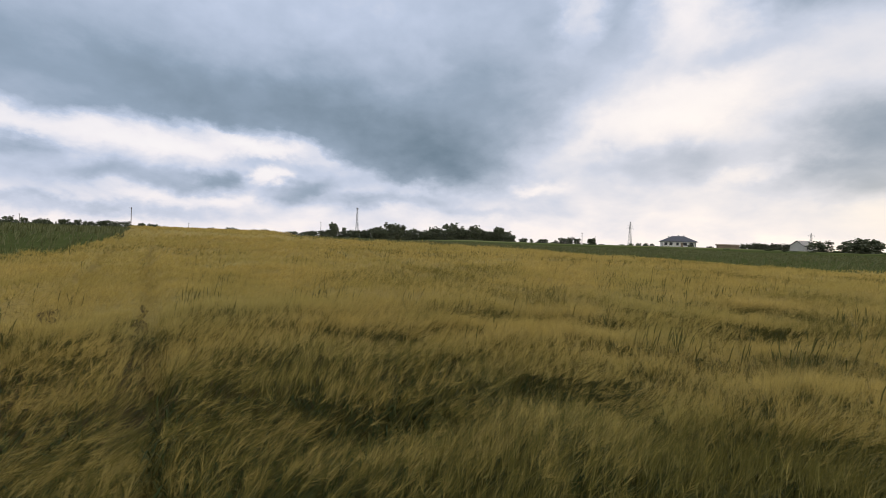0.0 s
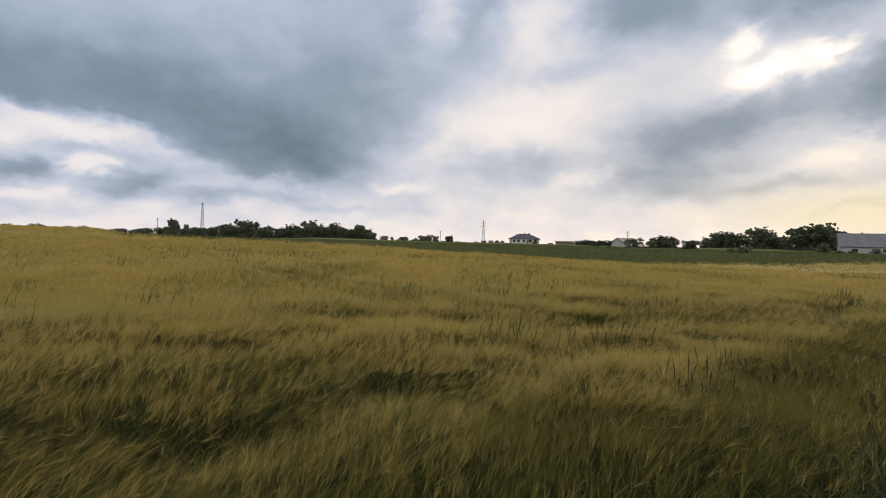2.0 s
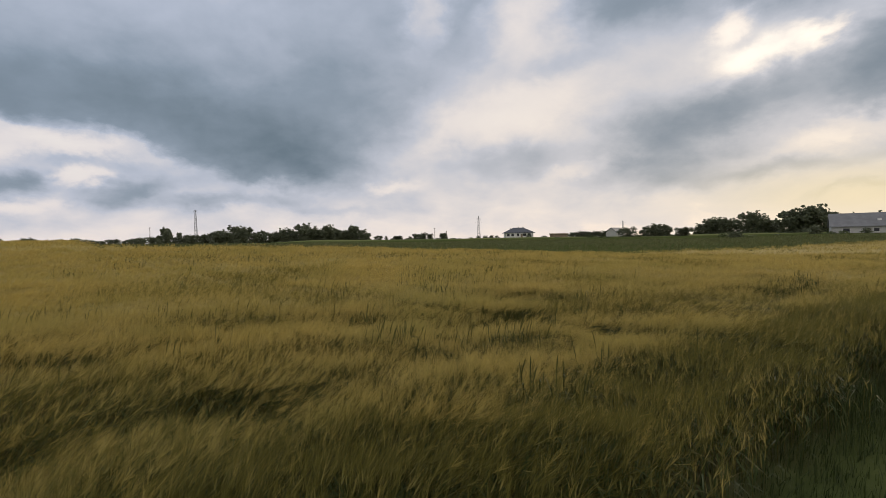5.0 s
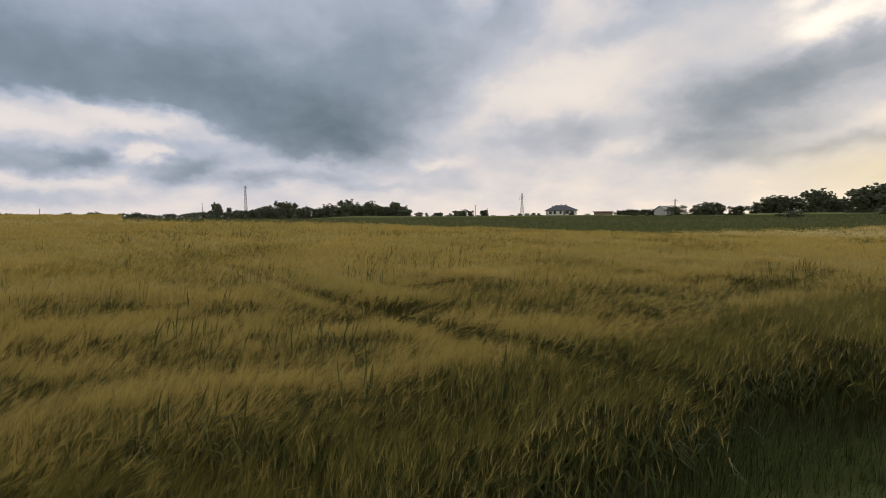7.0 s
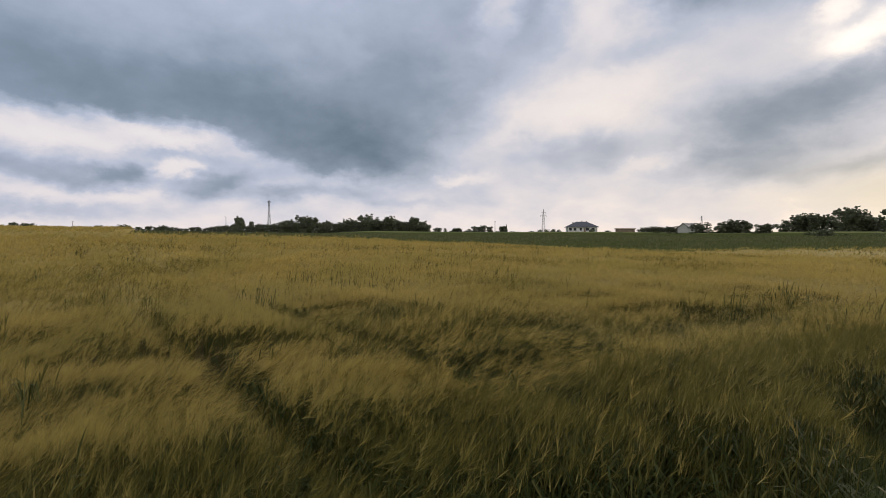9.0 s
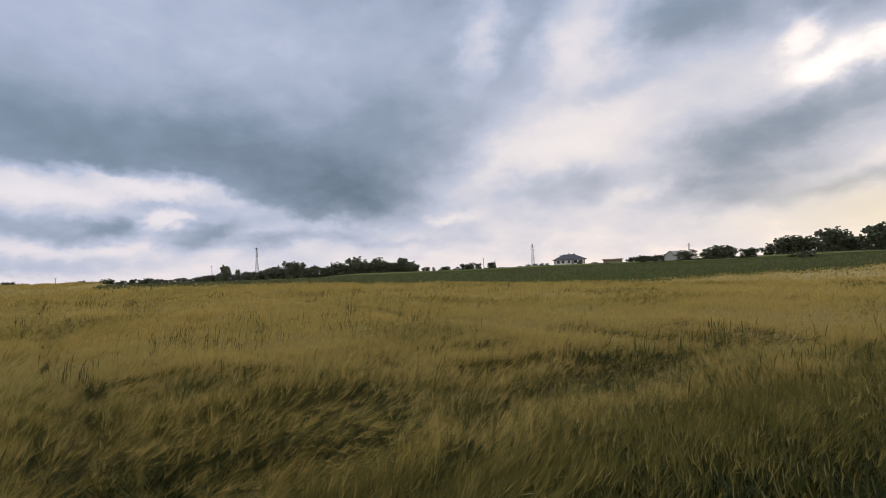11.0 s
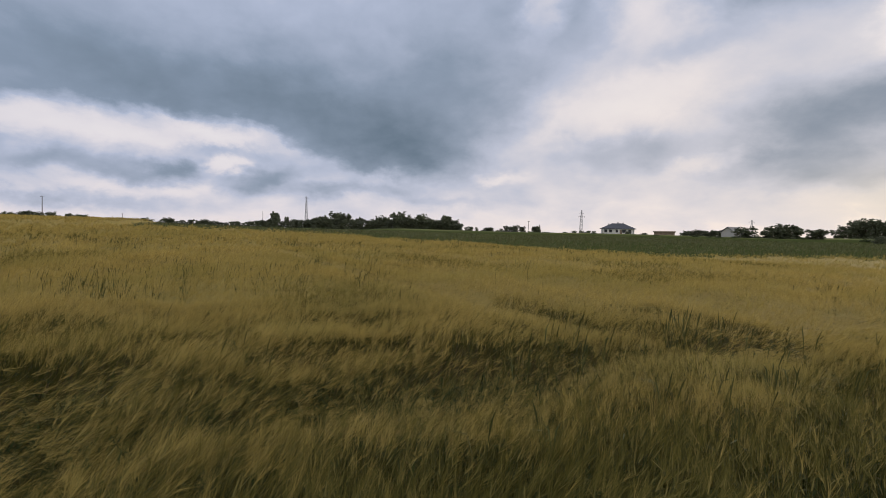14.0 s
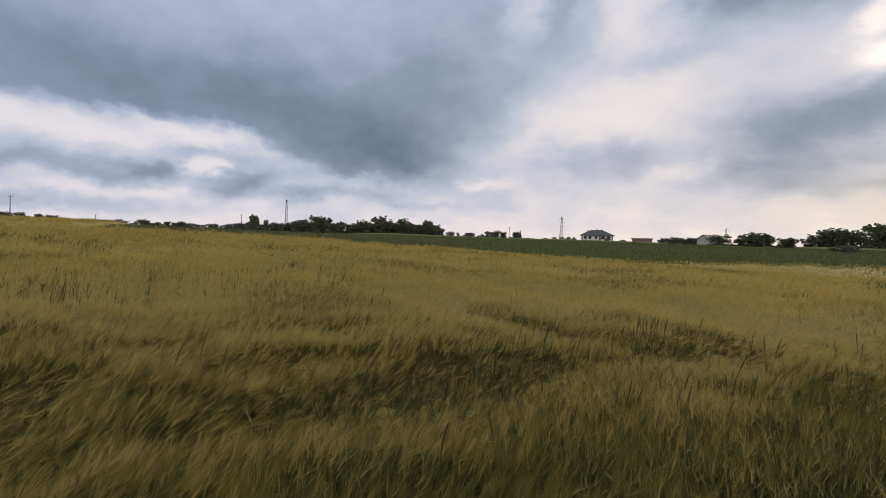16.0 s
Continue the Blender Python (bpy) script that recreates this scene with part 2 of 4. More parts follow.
CROP = plant_material("green_crop", (0.085, 0.10, 0.037), (0.115, 0.126, 0.047), (0.15, 0.155, 0.06), 0.3, 0.6, 0.6, (0.12, 0.125, 0.048))


def mass_material():
    """The tangle of straw inside the standing barley."""
    mat, nt, b = material("barley_mass", 0.85, 0.1)
    streak = noise_node(nt, 1.0, 6, 0.65, (9, 26, 4, 20))
    col = ramp_node(nt, ((0.30, (0.18, 0.14, 0.04)), (0.72, (0.45, 0.34, 0.102)), (0.5, (0.33, 0.25, 0.074))), streak)
    big = noise_node(nt, 0.22, 4, 0.6, (1, 1, 1))
    col = mix_node(nt, ramp_node(nt, ((0.42, (0, 0, 0)), (0.68, (0.55, 0.55, 0.55))), big), col, (0.33, 0.285, 0.09))
    nt.links.new(col, b.inputs["Base Color"])
    bump(nt, b, streak, 0.8, 0.08)
    return mat


def ground_material():
    """Soil below the crops, grass on the verge, pale meadow far away."""
    mat, nt, b = material("soil_and_turf", 1.0, 0.0)
    fine = noise_node(nt, 9.0, 8, 0.65)
    soil = ramp_node(nt, ((0.3, (0.045, 0.036, 0.02)), (0.7, (0.10, 0.08, 0.042))), fine)
    turf = ramp_node(nt, ((0.3, (0.045, 0.06, 0.02)), (0.7, (0.085, 0.10, 0.034))), noise_node(nt, 0.6, 8, 0.7))
    meadow = ramp_node(nt, ((0.35, (0.09, 0.125, 0.05)), (0.65, (0.20, 0.20, 0.085))), noise_node(nt, 0.035, 5, 0.6, (1, 3, 1)))
    sep = nt.nodes.new("ShaderNodeSeparateColor")
    at = nt.nodes.new("ShaderNodeVertexColor")
    at.layer_name = "cover"
    nt.links.new(at.outputs[0], sep.inputs[0])
    col = mix_node(nt, sep.outputs[0], turf, soil)
    col = mix_node(nt, sep.outputs[1], col, meadow)
    nt.links.new(col, b.inputs["Base Color"])
    bump(nt, b, fine, 0.6, 0.05)
    return mat


MASS, GROUND = mass_material(), ground_material()

# ---------------------------------------------------------------- plan of the fields
U = np.array((0.944, 0.331))            # along the track that is walked
V = np.array((-0.331, 0.944))           # into the barley
TRAM_N = np.array((0.858, 0.513))       # across the wheel tracks
WHEELS = (-1.75, -0.20, 7.38, 8.93, 16.5, 18.05)
EYE_LINE = np.array(((0.0, 0.0), (11.1, 3.9)))


def smooth(a, b, x):
    t = np.clip((x - a) / (b - a), 0, 1)
    return t * t * (3 - 2 * t)


class Waves:
    """Smooth random field, from sums of slanted waves."""

    def __init__(self, seed, size, n=14):
        r = np.random.RandomState(seed)
        k = 2 * np.pi / (size * r.uniform(0.55, 1.9, n))
        a = r.uniform(0, 2 * np.pi, n)
        self.kx, self.ky, self.ph = k * np.cos(a), k * np.sin(a), r.uniform(0, 6.28, n)
        self.amp = 1.0 / np.sqrt(n / 2)

    def __call__(self, x, y):
        out = np.zeros(np.shape(x))
        for kx, ky, ph in zip(self.kx, self.ky, self.ph):
            out += np.sin(kx * x + ky * y + ph)
        return out * self.amp


W_BIG, W_MID, W_SMALL, W_DIR, W_EDGE, W_LODGE = Waves(1, 9), Waves(2, 2.6), Waves(3, 0.9), Waves(4, 4.0), Waves(5, 3.0), Waves(6, 3.2)
W_TERR, W_DIR2 = Waves(7, 60), Waves(8, 1.3)


def height(x, y):
    """The lie of the land: level beside the track, rising to a low crest ahead, then on to the far houses."""
    x, y = np.asarray(x, float), np.asarray(y, float)
    side = np.interp(x, (-60, -25, -10, 0, 6, 18, 24, 32, 45, 75, 140), (1.62, 1.48, 1.22, 0.97, 0.74, 0.18, -0.04, -0.38, -0.46, -0.50, -0.2))
    r = np.hypot(x, y)
    near = side * smooth(6, 44, y) + 0.13 * smooth(14, 40, y)
    left = smooth(10, -25, x)
    far = left * (0.45 * smooth(44, 75, y) + 0.9 * smooth(150, 320, r)) + (1 - left) * (3.45 - side) * np.clip((r - 46) / 190, 0, 1) ** 0.9
    beyond = 0.004 * np.clip(r - 330, 0, 1500)
    return near + far * (y > 0) + beyond * (y > 0) + 0.10 * W_TERR(x, y) * smooth(40, 120, r)


def edge_of_barley(u):
    return 1.02 + 0.13 * W_EDGE(u, u * 0) - 0.40 * np.exp(-((u - 9.6) / 0.8) ** 2)


def far_border(x):
    """y at which the barley ends."""
    return np.where(x > -12, 40 + 0.6 * np.sin(x * 0.21), 40 + (-12 - x) * 2.4)


def left_border(y):
    """Where the barley meets the leafy crop, measured across the wheel tracks."""
    return np.interp(y, (0, 16.5, 18.4, 23.8, 33, 67, 100), (-4.9, -4.06, -3.5, -2.4, -1.7, -2.9, -4.0))


def barley_here(x, y):
    """How fully the barley stands, 0 to 1."""
    u, v = x * U[0] + y * U[1], x * V[0] + y * V[1]
    e = edge_of_barley(u)
    full = smooth(e - 0.32, e + 0.30, v)
    m_ = x * TRAM_N[0] + y * TRAM_N[1]
    full = full * (m_ > left_border(y) + 0.15 * W_MID(x, y)) * (y < far_border(x) + 0.5 * W_MID(x, y)) * (x < 100)
    return full


def wheel_gap(x, y):
    """1 in the middle of a wheel track; the crop closes over the tracks further into the field."""
    m_ = x * TRAM_N[0] + y * TRAM_N[1] + 0.07 * W_MID(x, y)
    v = x * V[0] + y * V[1]
    half = np.interp(v, (1, 6), (0.12, 0.18))
    g = np.zeros(np.shape(x))
    for w in WHEELS:
        g = np.maximum(g, np.exp(-((m_ - w) / half) ** 4))
    g = g * np.interp(v, (3, 5, 8, 14, 40), (0.85, 0.66, 0.6, 0.66, 0.5)) * (0.85 + 0.15 * W_DIR2(x * 1.3, y))
    bare = np.exp(-(((x + 4.0) / 0.34) ** 2 + ((y - 6.05) / 0.30) ** 2) ** 2)
    return np.clip(np.maximum(g, bare), 0, 1)


def lodged(x, y):
    """1 where the wind has laid the barley flat: a strip along the track with a sharp near edge, and scattered hollows."""
    u, v = x * U[0] + y * U[1], x * V[0] + y * V[1]
    front = np.interp(u, (-3, -1, 0.5, 1.5, 3, 4.3, 5.8, 7.6, 9, 10.5, 11.7, 12.7, 15.7, 18.5, 24),
                      (3.7, 3.4, 2.65, 2.70, 2.8, 2.85, 3.0, 2.9, 2.6, 2.55, 2.7, 2.78, 2.85, 3.0, 3.1)) + 0.09 * W_MID(x, y) + 0.05 * W_SMALL(x, y)
    wide = np.interp(u, (-3, -1, 0.5, 1.5, 3, 4.3, 5.8, 7.6, 9, 10.5, 11.7, 12.7, 15, 17, 19, 24),
                     (0.8, 0.9, 1.3, 1.2, 0.8, 0.8, 0.7, 0.7, 1.7, 1.7, 1.2, 0.75, 0.65, 0.6, 0.5, 0.3)) * (1 + 0.18 * W_LODGE(u, u * 0))
    strong = np.interp(u, (-4, -1, 0.3, 1.5, 2.2, 3, 4, 5.5, 6.5, 7.6, 8.6, 10, 11.5, 17.5, 19, 24),
                       (0.3, 0.55, 0.85, 1.0, 0.85, 0.5, 0.7, 0.45, 0.35, 0.5, 0.75, 0.8, 1.0, 1.0, 0.6, 0.2))
    deep = np.interp(u, (0, 3, 9, 11.8, 13.2, 24), (1.05, 1.05, 0.9, 0.9, 1.4, 1.4))
    core = smooth(front - 0.10, front + 0.10, v) * smooth(front + deep, front + deep - 0.2, v + 0.12 * W_SMALL(x, y))
    tail = smooth(front, front + 0.2, v) * smooth(front + 0.5 + wide, front + 0.5 + 0.5 * wide, v) * (0.42 + 0.33 * W_LODGE(x * 1.3, y * 1.9))
    strip = np.maximum(core, tail) * strong * (0.82 + 0.14 * W_DIR2(x * 1.5, y * 1.5))
    hollows = 0.5 * smooth(0.9, 1.6, W_LODGE(x + 40, y * 1.6)) * smooth(15, 6, v) * smooth(3.2, 4.0, v)
    side = 0.8 * np.exp(-(((u - 10.2) / 1.5) ** 2 + ((v - 2.5) / 0.6) ** 2)) * smooth(-0.8, 0.5, W_DIR2(x, y))
    swirl = 0.75 * smooth(-0.6, -1.3, u) * smooth(1.4, 2.2, v) * smooth(5.5, 4.2, v) * smooth(-1.0, 0.6, W_LODGE(x * 1.5, y * 2))
    return np.clip(np.maximum(np.maximum(strip, hollows), np.maximum(side, swirl)), 0, 1)


def canopy(x, y):
    h = 0.52 + 0.04 * W_BIG(x, y) + 0.035 * W_MID(x, y) + 0.022 * W_SMALL(x, y)
    return h * (1 - 0.48 * wheel_gap(x, y))


def path_distance(x, y):
    a, b = EYE_LINE
    d = b - a
    t = np.clip(((x - a[0]) * d[0] + (y - a[1]) * d[1]) / (d @ d), 0, 1)
    return np.hypot(x - a[0] - t * d[0], y - a[1] - t * d[1])


# ---------------------------------------------------------------- mesh building
class Soup:
    """Collects ribbons and spikes as arrays and makes one mesh of them."""

    def __init__(self):
        self.v, self.q, self.t, self.qm, self.tm, self.n = [], [], [], [], [], 0

    def ribbons(self, pts, half, side, slot):
        """pts (N,k,3), half widths (N,k), side (N,3) or (N,k,3)."""
        n, k, _ = pts.shape
        if side.ndim == 2:
            side = side[:, None, :]
        off = side * half[:, :, None]
        v = np.stack((pts - off, pts + off), 2).reshape(-1, 3)
        base = self.n + np.arange(n)[:, None] * (2 * k) + np.arange(k - 1)[None] * 2
        self.q.append(np.stack((base, base + 1, base + 3, base + 2), -1).reshape(-1, 4))
        self.qm.append(np.full(n * (k - 1), slot))
        self.v.append(v)
        self.n += len(v)

    def spikes(self, a, b, half, side, slot):
        """Thin triangles from a to b, (N,3) each."""
        off = side * half[:, None]
        v = np.stack((a - off, a + off, b), 1).reshape(-1, 3)
        self.t.append(self.n + np.arange(len(a) * 3).reshape(-1, 3))
        self.tm.append(np.full(len(a), slot))
        self.v.append(v)
        self.n += len(v)

    def faces(self, v, quads, slot):
        self.q.append(np.asarray(quads) + self.n)
        self.qm.append(np.full(len(quads), slot))
        self.v.append(np.asarray(v, float))
        self.n += len(v)

    def mesh(self, name, mats, smooth_shade=False):
        me = bpy.data.meshes.new(name)
        v = np.concatenate(self.v)
        q = np.concatenate(self.q) if self.q else np.zeros((0, 4), int)
        t = np.concatenate(self.t) if self.t else np.zeros((0, 3), int)
        me.vertices.add(len(v))
        me.vertices.foreach_set("co", v.astype(np.float32).ravel())
        me.loops.add(q.size + t.size)
        me.loops.foreach_set("vertex_index", np.concatenate((q.ravel(), t.ravel())).astype(np.int32))
        me.polygons.add(len(q) + len(t))
        starts = np.concatenate((np.arange(len(q)) * 4, q.size + np.arange(len(t)) * 3))
        me.polygons.foreach_set("loop_start", starts.astype(np.int32))
        for mat in mats:
            me.materials.append(mat)
        slots = np.concatenate(self.qm + self.tm).astype(np.int32)
        me.polygons.foreach_set("material_index", slots)
        me.update(calc_edges=True)
        if smooth_shade:
            me.polygons.foreach_set("use_smooth", np.ones(len(slots), bool))
        return me


def unit(a):
    return a / np.maximum(np.linalg.norm(a, axis=-1, keepdims=True), 1e-9)


# ---------------------------------------------------------------- ground
def build_ground():
    rad = np.concatenate((np.linspace(0, 30, 61), np.geomspace(31, 4200, 80)))
    ang = np.linspace(0, 2 * np.pi, 289)[:-1]
    R_, A_ = np.meshgrid(rad, ang, indexing="ij")
    x, y = 5 + R_ * np.sin(A_), 2 + R_ * np.cos(A_)
    z = height(x, y)
    b = barley_here(x, y)
    z = z + 0.015 * W_SMALL(x, y) * (R_ < 40) - 0.05 * wheel_gap(x, y) * b
    v = np.stack((x, y, z), -1).reshape(-1, 3)
    n = len(ang)
    i, j = np.meshgrid(np.arange(len(rad) - 1), np.arange(n), indexing="ij")
    k = (j + 1) % n
    quads = np.stack((i * n + j, (i + 1) * n + j, (i + 1) * n + k, i * n + k), -1).reshape(-1, 4)
    s = Soup()
    s.faces(v, quads, 0)
    me = s.mesh("ground", [GROUND], True)
    col = me.color_attributes.new("cover", "FLOAT_COLOR", "POINT")
    meadow = smooth(178, 205, R_) * np.ones_like(b)
    c = np.stack((b, meadow, b * 0, b * 0 + 1), -1).reshape(-1, 4)
    col.data.foreach_set("color", c.astype(np.float32).ravel())
    ob = new("ground", me)
    tagged(ob, "gently rising farmland soil and turf under the crops", "ground", kind="structure")


build_ground()


# ---------------------------------------------------------------- barley
rng = np.random.RandomState(11)


def scatter(r0, r1, density, az0=-56.0, az1=76.0, cap=10 ** 7):
    """Random spots between r0 and r1 from the track, in the part of the field that lies ahead."""
    x0, x1 = -r1 * 1.0 - 1, 12 + r1 * 1.0
    y0, y1 = -1.0, min(5 + r1, 150)
    n = min(int((x1 - x0) * (y1 - y0) * density), cap)
    x, y = rng.uniform(x0, x1, n), rng.uniform(y0, y1, n)
    d = path_distance(x, y)
    fwd = x * V[0] + y * V[1]
    lo = np.degrees(np.arctan2(x - 11.1, y - 3.9))
    hi = np.degrees(np.arctan2(x, y))
    keep = (d >= r0) & (d < r1) & (fwd > 0.1) & (hi > az0) & (lo < az1) | (d >= r0) & (d < r1) & (d < 4) & (fwd > 0.1)
    x, y = x[keep], y[keep]
    return x, y


def lean_of(x, y, n):
    """Way (radians from +x) and amount in which the stems lean."""
    a = radians(14) + 0.40 * W_DIR(x, y) + 0.25 * W_DIR2(x, y) + rng.normal(0, 0.30, n)
    amount = 0.15 + 0.06 * W_MID(x + 7, y) + rng.normal(0, 0.10, n) + (1.0 + rng.normal(0, 0.16, n)) * lodged(x, y) + 0.65 * wheel_gap(x, y)
    return a, np.clip(amount, 0.02, 1.42)


def barley(soup, r0, r1, density, awns, level, fat):
    x, y = scatter(r0, r1, density)
    n = len(x)
    keep = rng.uniform(0, 1, n) < barley_here(x, y) * (1 - np.interp(x * V[0] + y * V[1], (3, 7), (0.40, 0.80)) * wheel_gap(x, y))
    x, y = x[keep], y[keep]
    n = len(x)
    d = path_distance(x, y)
    z = height(x, y)
    H = canopy(x, y) * rng.normal(1.0, 0.055, n)
    H *= 0.62 + 0.38 * barley_here(x, y)
    a, lean = lean_of(x, y, n)
    rise, reach = H * np.cos(lean), H * np.sin(lean)

    def along(w, sv):
        return base[w][:, None] + up * (H[w][:, None] * sv - (H - rise)[w][:, None] * sv ** 1.8)[:, :, None] + way[w][:, None] * (reach[w][:, None] * sv ** 1.7)[:, :, None]

    every = np.ones(n, bool)
    way = np.stack((np.cos(a), np.sin(a), a * 0), -1)
    side = np.stack((-np.sin(a), np.cos(a), a * 0), -1)
    face = rng.uniform(0, 2 * np.pi, n)
    flat = np.stack((np.cos(face), np.sin(face), face * 0), -1)
    up = np.array((0, 0, 1.0))
    base = np.stack((x, y, z), -1)
    wide = np.maximum(1.0, d * fat)
    v = x * V[0] + y * V[1]
    # near edge mostly gets the shade-darkened green awns; fewer in patches and lodged spots
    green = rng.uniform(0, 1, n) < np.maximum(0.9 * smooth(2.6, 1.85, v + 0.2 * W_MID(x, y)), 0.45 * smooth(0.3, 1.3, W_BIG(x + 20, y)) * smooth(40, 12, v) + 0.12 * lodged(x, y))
    tip = base + up * rise[:, None] + way * reach[:, None]
    # the neck bends over, the ear hangs outwards
    nod = np.clip(rng.normal(0.12, 0.22, n) + 0.10 * W_DIR2(x, y + 5) + 0.85 * lodged(x, y), -0.35, 1.4)
    ear_way = unit(way * (0.26 + 0.8 * nod)[:, None] + up * (0.75 - 0.75 * nod + 0.35 * lodged(x, y))[:, None] + side * rng.normal(0, 0.24, n)[:, None])
    ear_len = rng.uniform(0.055, 0.085, n) * (1 if level < 2 else 1.15)
    ear_end = tip + ear_way * ear_len[:, None]
    if level == 0:
        pts = along(every, np.array((0.0, 0.45, 0.8, 1.0))[None])
        soup.ribbons(pts, np.full((n, 4), 0.0017) * wide[:, None], flat, 0)
    elif level == 1:
        pts = along(every, np.array((0.35, 1.0))[None])
        soup.ribbons(pts, np.full((n, 2), 0.0019) * wide[:, None], flat, 0)
    # ear: a flattened spindle
    if level < 2:
        s = np.array((0.0, 0.4, 1.0))
        pts = tip[:, None] + (ear_end - tip)[:, None] * s[None, :, None]
        hw = np.array((0.0018, 0.0034, 0.0008))[None] * wide[:, None]
        soup.ribbons(pts, hw, unit(np.cross(ear_way, up + 0.3 * flat)), 1)
    else:
        soup.spikes(tip, ear_end, 0.003 * wide, unit(np.cross(ear_way, up + 0.01)), 1)
    # awns: a brush of bristles
    for i in range(awns):
        s0 = rng.uniform(0.0, 0.9, n)
        root = tip + (ear_end - tip) * s0[:, None]
        spread = rng.normal(0, 0.30 if level < 2 else 0.36, (n, 3))
        aw = unit(ear_way + spread + up * 0.05)
        length = rng.uniform(0.10, 0.165, n) * (1 + 0.06 * level)
        sd = unit(np.cross(aw, flat + up * 0.3))
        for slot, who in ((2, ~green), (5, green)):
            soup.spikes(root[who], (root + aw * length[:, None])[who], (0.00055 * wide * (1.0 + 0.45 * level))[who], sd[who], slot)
    # leaves
    if level < 2:
        for i in range(2 if level == 0 else 1):
            pick = rng.uniform(0, 1, n) < (0.75 if level == 0 else 0.35)
            m_ = pick.sum()
            fa = rng.uniform(0, 2 * np.pi, m_)
            out = unit(np.stack((np.cos(fa), np.sin(fa), fa * 0), -1) + 0.5 * way[pick])
            s0 = rng.uniform(0.25, 0.75, m_)
            root = along(pick, s0[:, None])[:, 0]
            ln = rng.uniform(0.14, 0.28, m_)
            pts = np.stack([root, root + out * (ln * 0.4)[:, None] + up * (ln * 0.45)[:, None], root + out * ln[:, None] + up * (ln * rng.uniform(-0.2, 0.4, m_))[:, None]], 1)
            hw = np.array((0.004, 0.0056, 0.0006))[None] * wide[pick][:, None]
            soup.ribbons(pts, hw, np.stack((-out[:, 1], out[:, 0], out[:, 2] * 0), -1), 3)
    return n


def mass(soup):
    """The body of straw under the ears, away from the track."""
    rad = np.concatenate((np.linspace(1.8, 7, 34), np.linspace(7.2, 40, 112), np.geomspace(40.6, 190, 60)))
    ang = np.radians(np.linspace(-75, 88, 460))
    R_, A_ = np.meshgrid(rad, ang, indexing="ij")
    x, y = 5 + R_ * np.sin(A_), 2 + R_ * np.cos(A_)
    d = path_distance(x, y)
    b = barley_here(x, y)
    l, g = lodged(x, y), wheel_gap(x, y)
    lift = canopy(x, y) * (1 - 0.5 * l) * 0.78 * smooth(8, 18, d) - 0.08 * smooth(10, 8, d) + 0.03 * W_SMALL(x, y) * smooth(5, 12, d) + 0.022 * rng.normal(0, 1, x.shape) * smooth(8, 20, d)
    lift = np.maximum(lift, (0.27 + 0.05 * W_SMALL(x, y) + 0.03 * rng.normal(0, 1, x.shape)) * smooth(0.35, 0.7, l) - 0.08)
    lift = lift * (1 - smooth(0.2, 0.75, g)) - 0.14 * smooth(0.2, 0.75, g)
    z = height(x, y) + lift * smooth(0.3, 0.9, b) - 0.06 * (1 - smooth(0.3, 0.9, b))
    n = len(ang)
    i, j = np.meshgrid(np.arange(len(rad) - 1), np.arange(n - 1), indexing="ij")
    quads = np.stack((i * n + j, i * n + j + 1, (i + 1) * n + j + 1, (i + 1) * n + j), -1).reshape(-1, 4)
    ok = (b.reshape(-1)[quads].max(1) > 0.3)
    soup.faces(np.stack((x, y, z), -1).reshape(-1, 3), quads[ok], 4)


def build_barley():
    s = Soup()
    for zone in ((0.3, 4.2, 620, 13, 0, 0.14), (4.2, 8.5, 400, 10, 1, 0.13), (8.5, 17, 170, 8, 2, 0.12), (17, 34, 55, 7, 3, 0.12), (34, 95, 7, 6, 4, 0.13)):
        barley(s, *zone)
    mass(s)
    me = s.mesh("barley_field", [STEM, EAR, AWN, LEAF, MASS, AWN_GREEN_SHADED])
    ob = new("barley_field", me)
    tagged(ob, "ripening golden-green barley with long awns, combed by wind and partly lodged", "barley", kind="stuff")


build_barley()

# ---------------------------------------------------------------- verge grass, weeds, green crops
def blades(soup, x, y, z, length, half, bend, slot, parts=3):
    n = len(x)
    a = rng.uniform(0, 2 * np.pi, n)
    way = np.stack((np.cos(a), np.sin(a), a * 0), -1) + np.array((0.5, 0.15, 0))
    up = np.array((0, 0, 1.0))
    s = np.linspace(0, 1, parts)
    base = np.stack((x, y, z), -1)
    pts = base[:, None] + up * (length[:, None] * (s - 0.25 * bend[:, None] * s ** 2))[:, :, None] + way[:, None] * (length[:, None] * bend[:, None] * s ** 2)[:, :, None] * 0.7
    hw = half[:, None] * (1 - 0.9 * s ** 1.5)[None]
    soup.ribbons(pts, hw, np.stack((-np.sin(a), np.cos(a), a * 0), -1), slot)


def build_verge():
    s = Soup()
    n = 70000
    u, v = rng.uniform(-2, 20, n), rng.uniform(-1.2, 2.2, n)
    u[:9000], v[:9000] = rng.uniform(-5, 30, 9000), rng.uniform(-3, 3, 9000)
    x, y = u * U[0] + v * V[0], u * U[1] + v * V[1]
    keep = rng.uniform(0, 1, n) < np.clip(1.05 - barley_here(x, y), 0.10, 1)
    x, y, v = x[keep], y[keep], v[keep]
    n = len(x)
    tall = 0.09 + 0.26 * smooth(0.1, 1.2, v)
    length = tall * rng.uniform(0.5, 1.45, n) * (1 + 0.25 * W_MID(x, y))
    blades(s, x, y, height(x, y) - 0.01, length, rng.uniform(0.0018, 0.0042, n), rng.uniform(0.2, 1.1, n), 0, 3)
    ob = new("verge_grass", s.mesh("verge_grass", [GRASS]))
    tagged(ob, "dark green uncut grass on the verge beside the barley", "grass", kind="stuff")


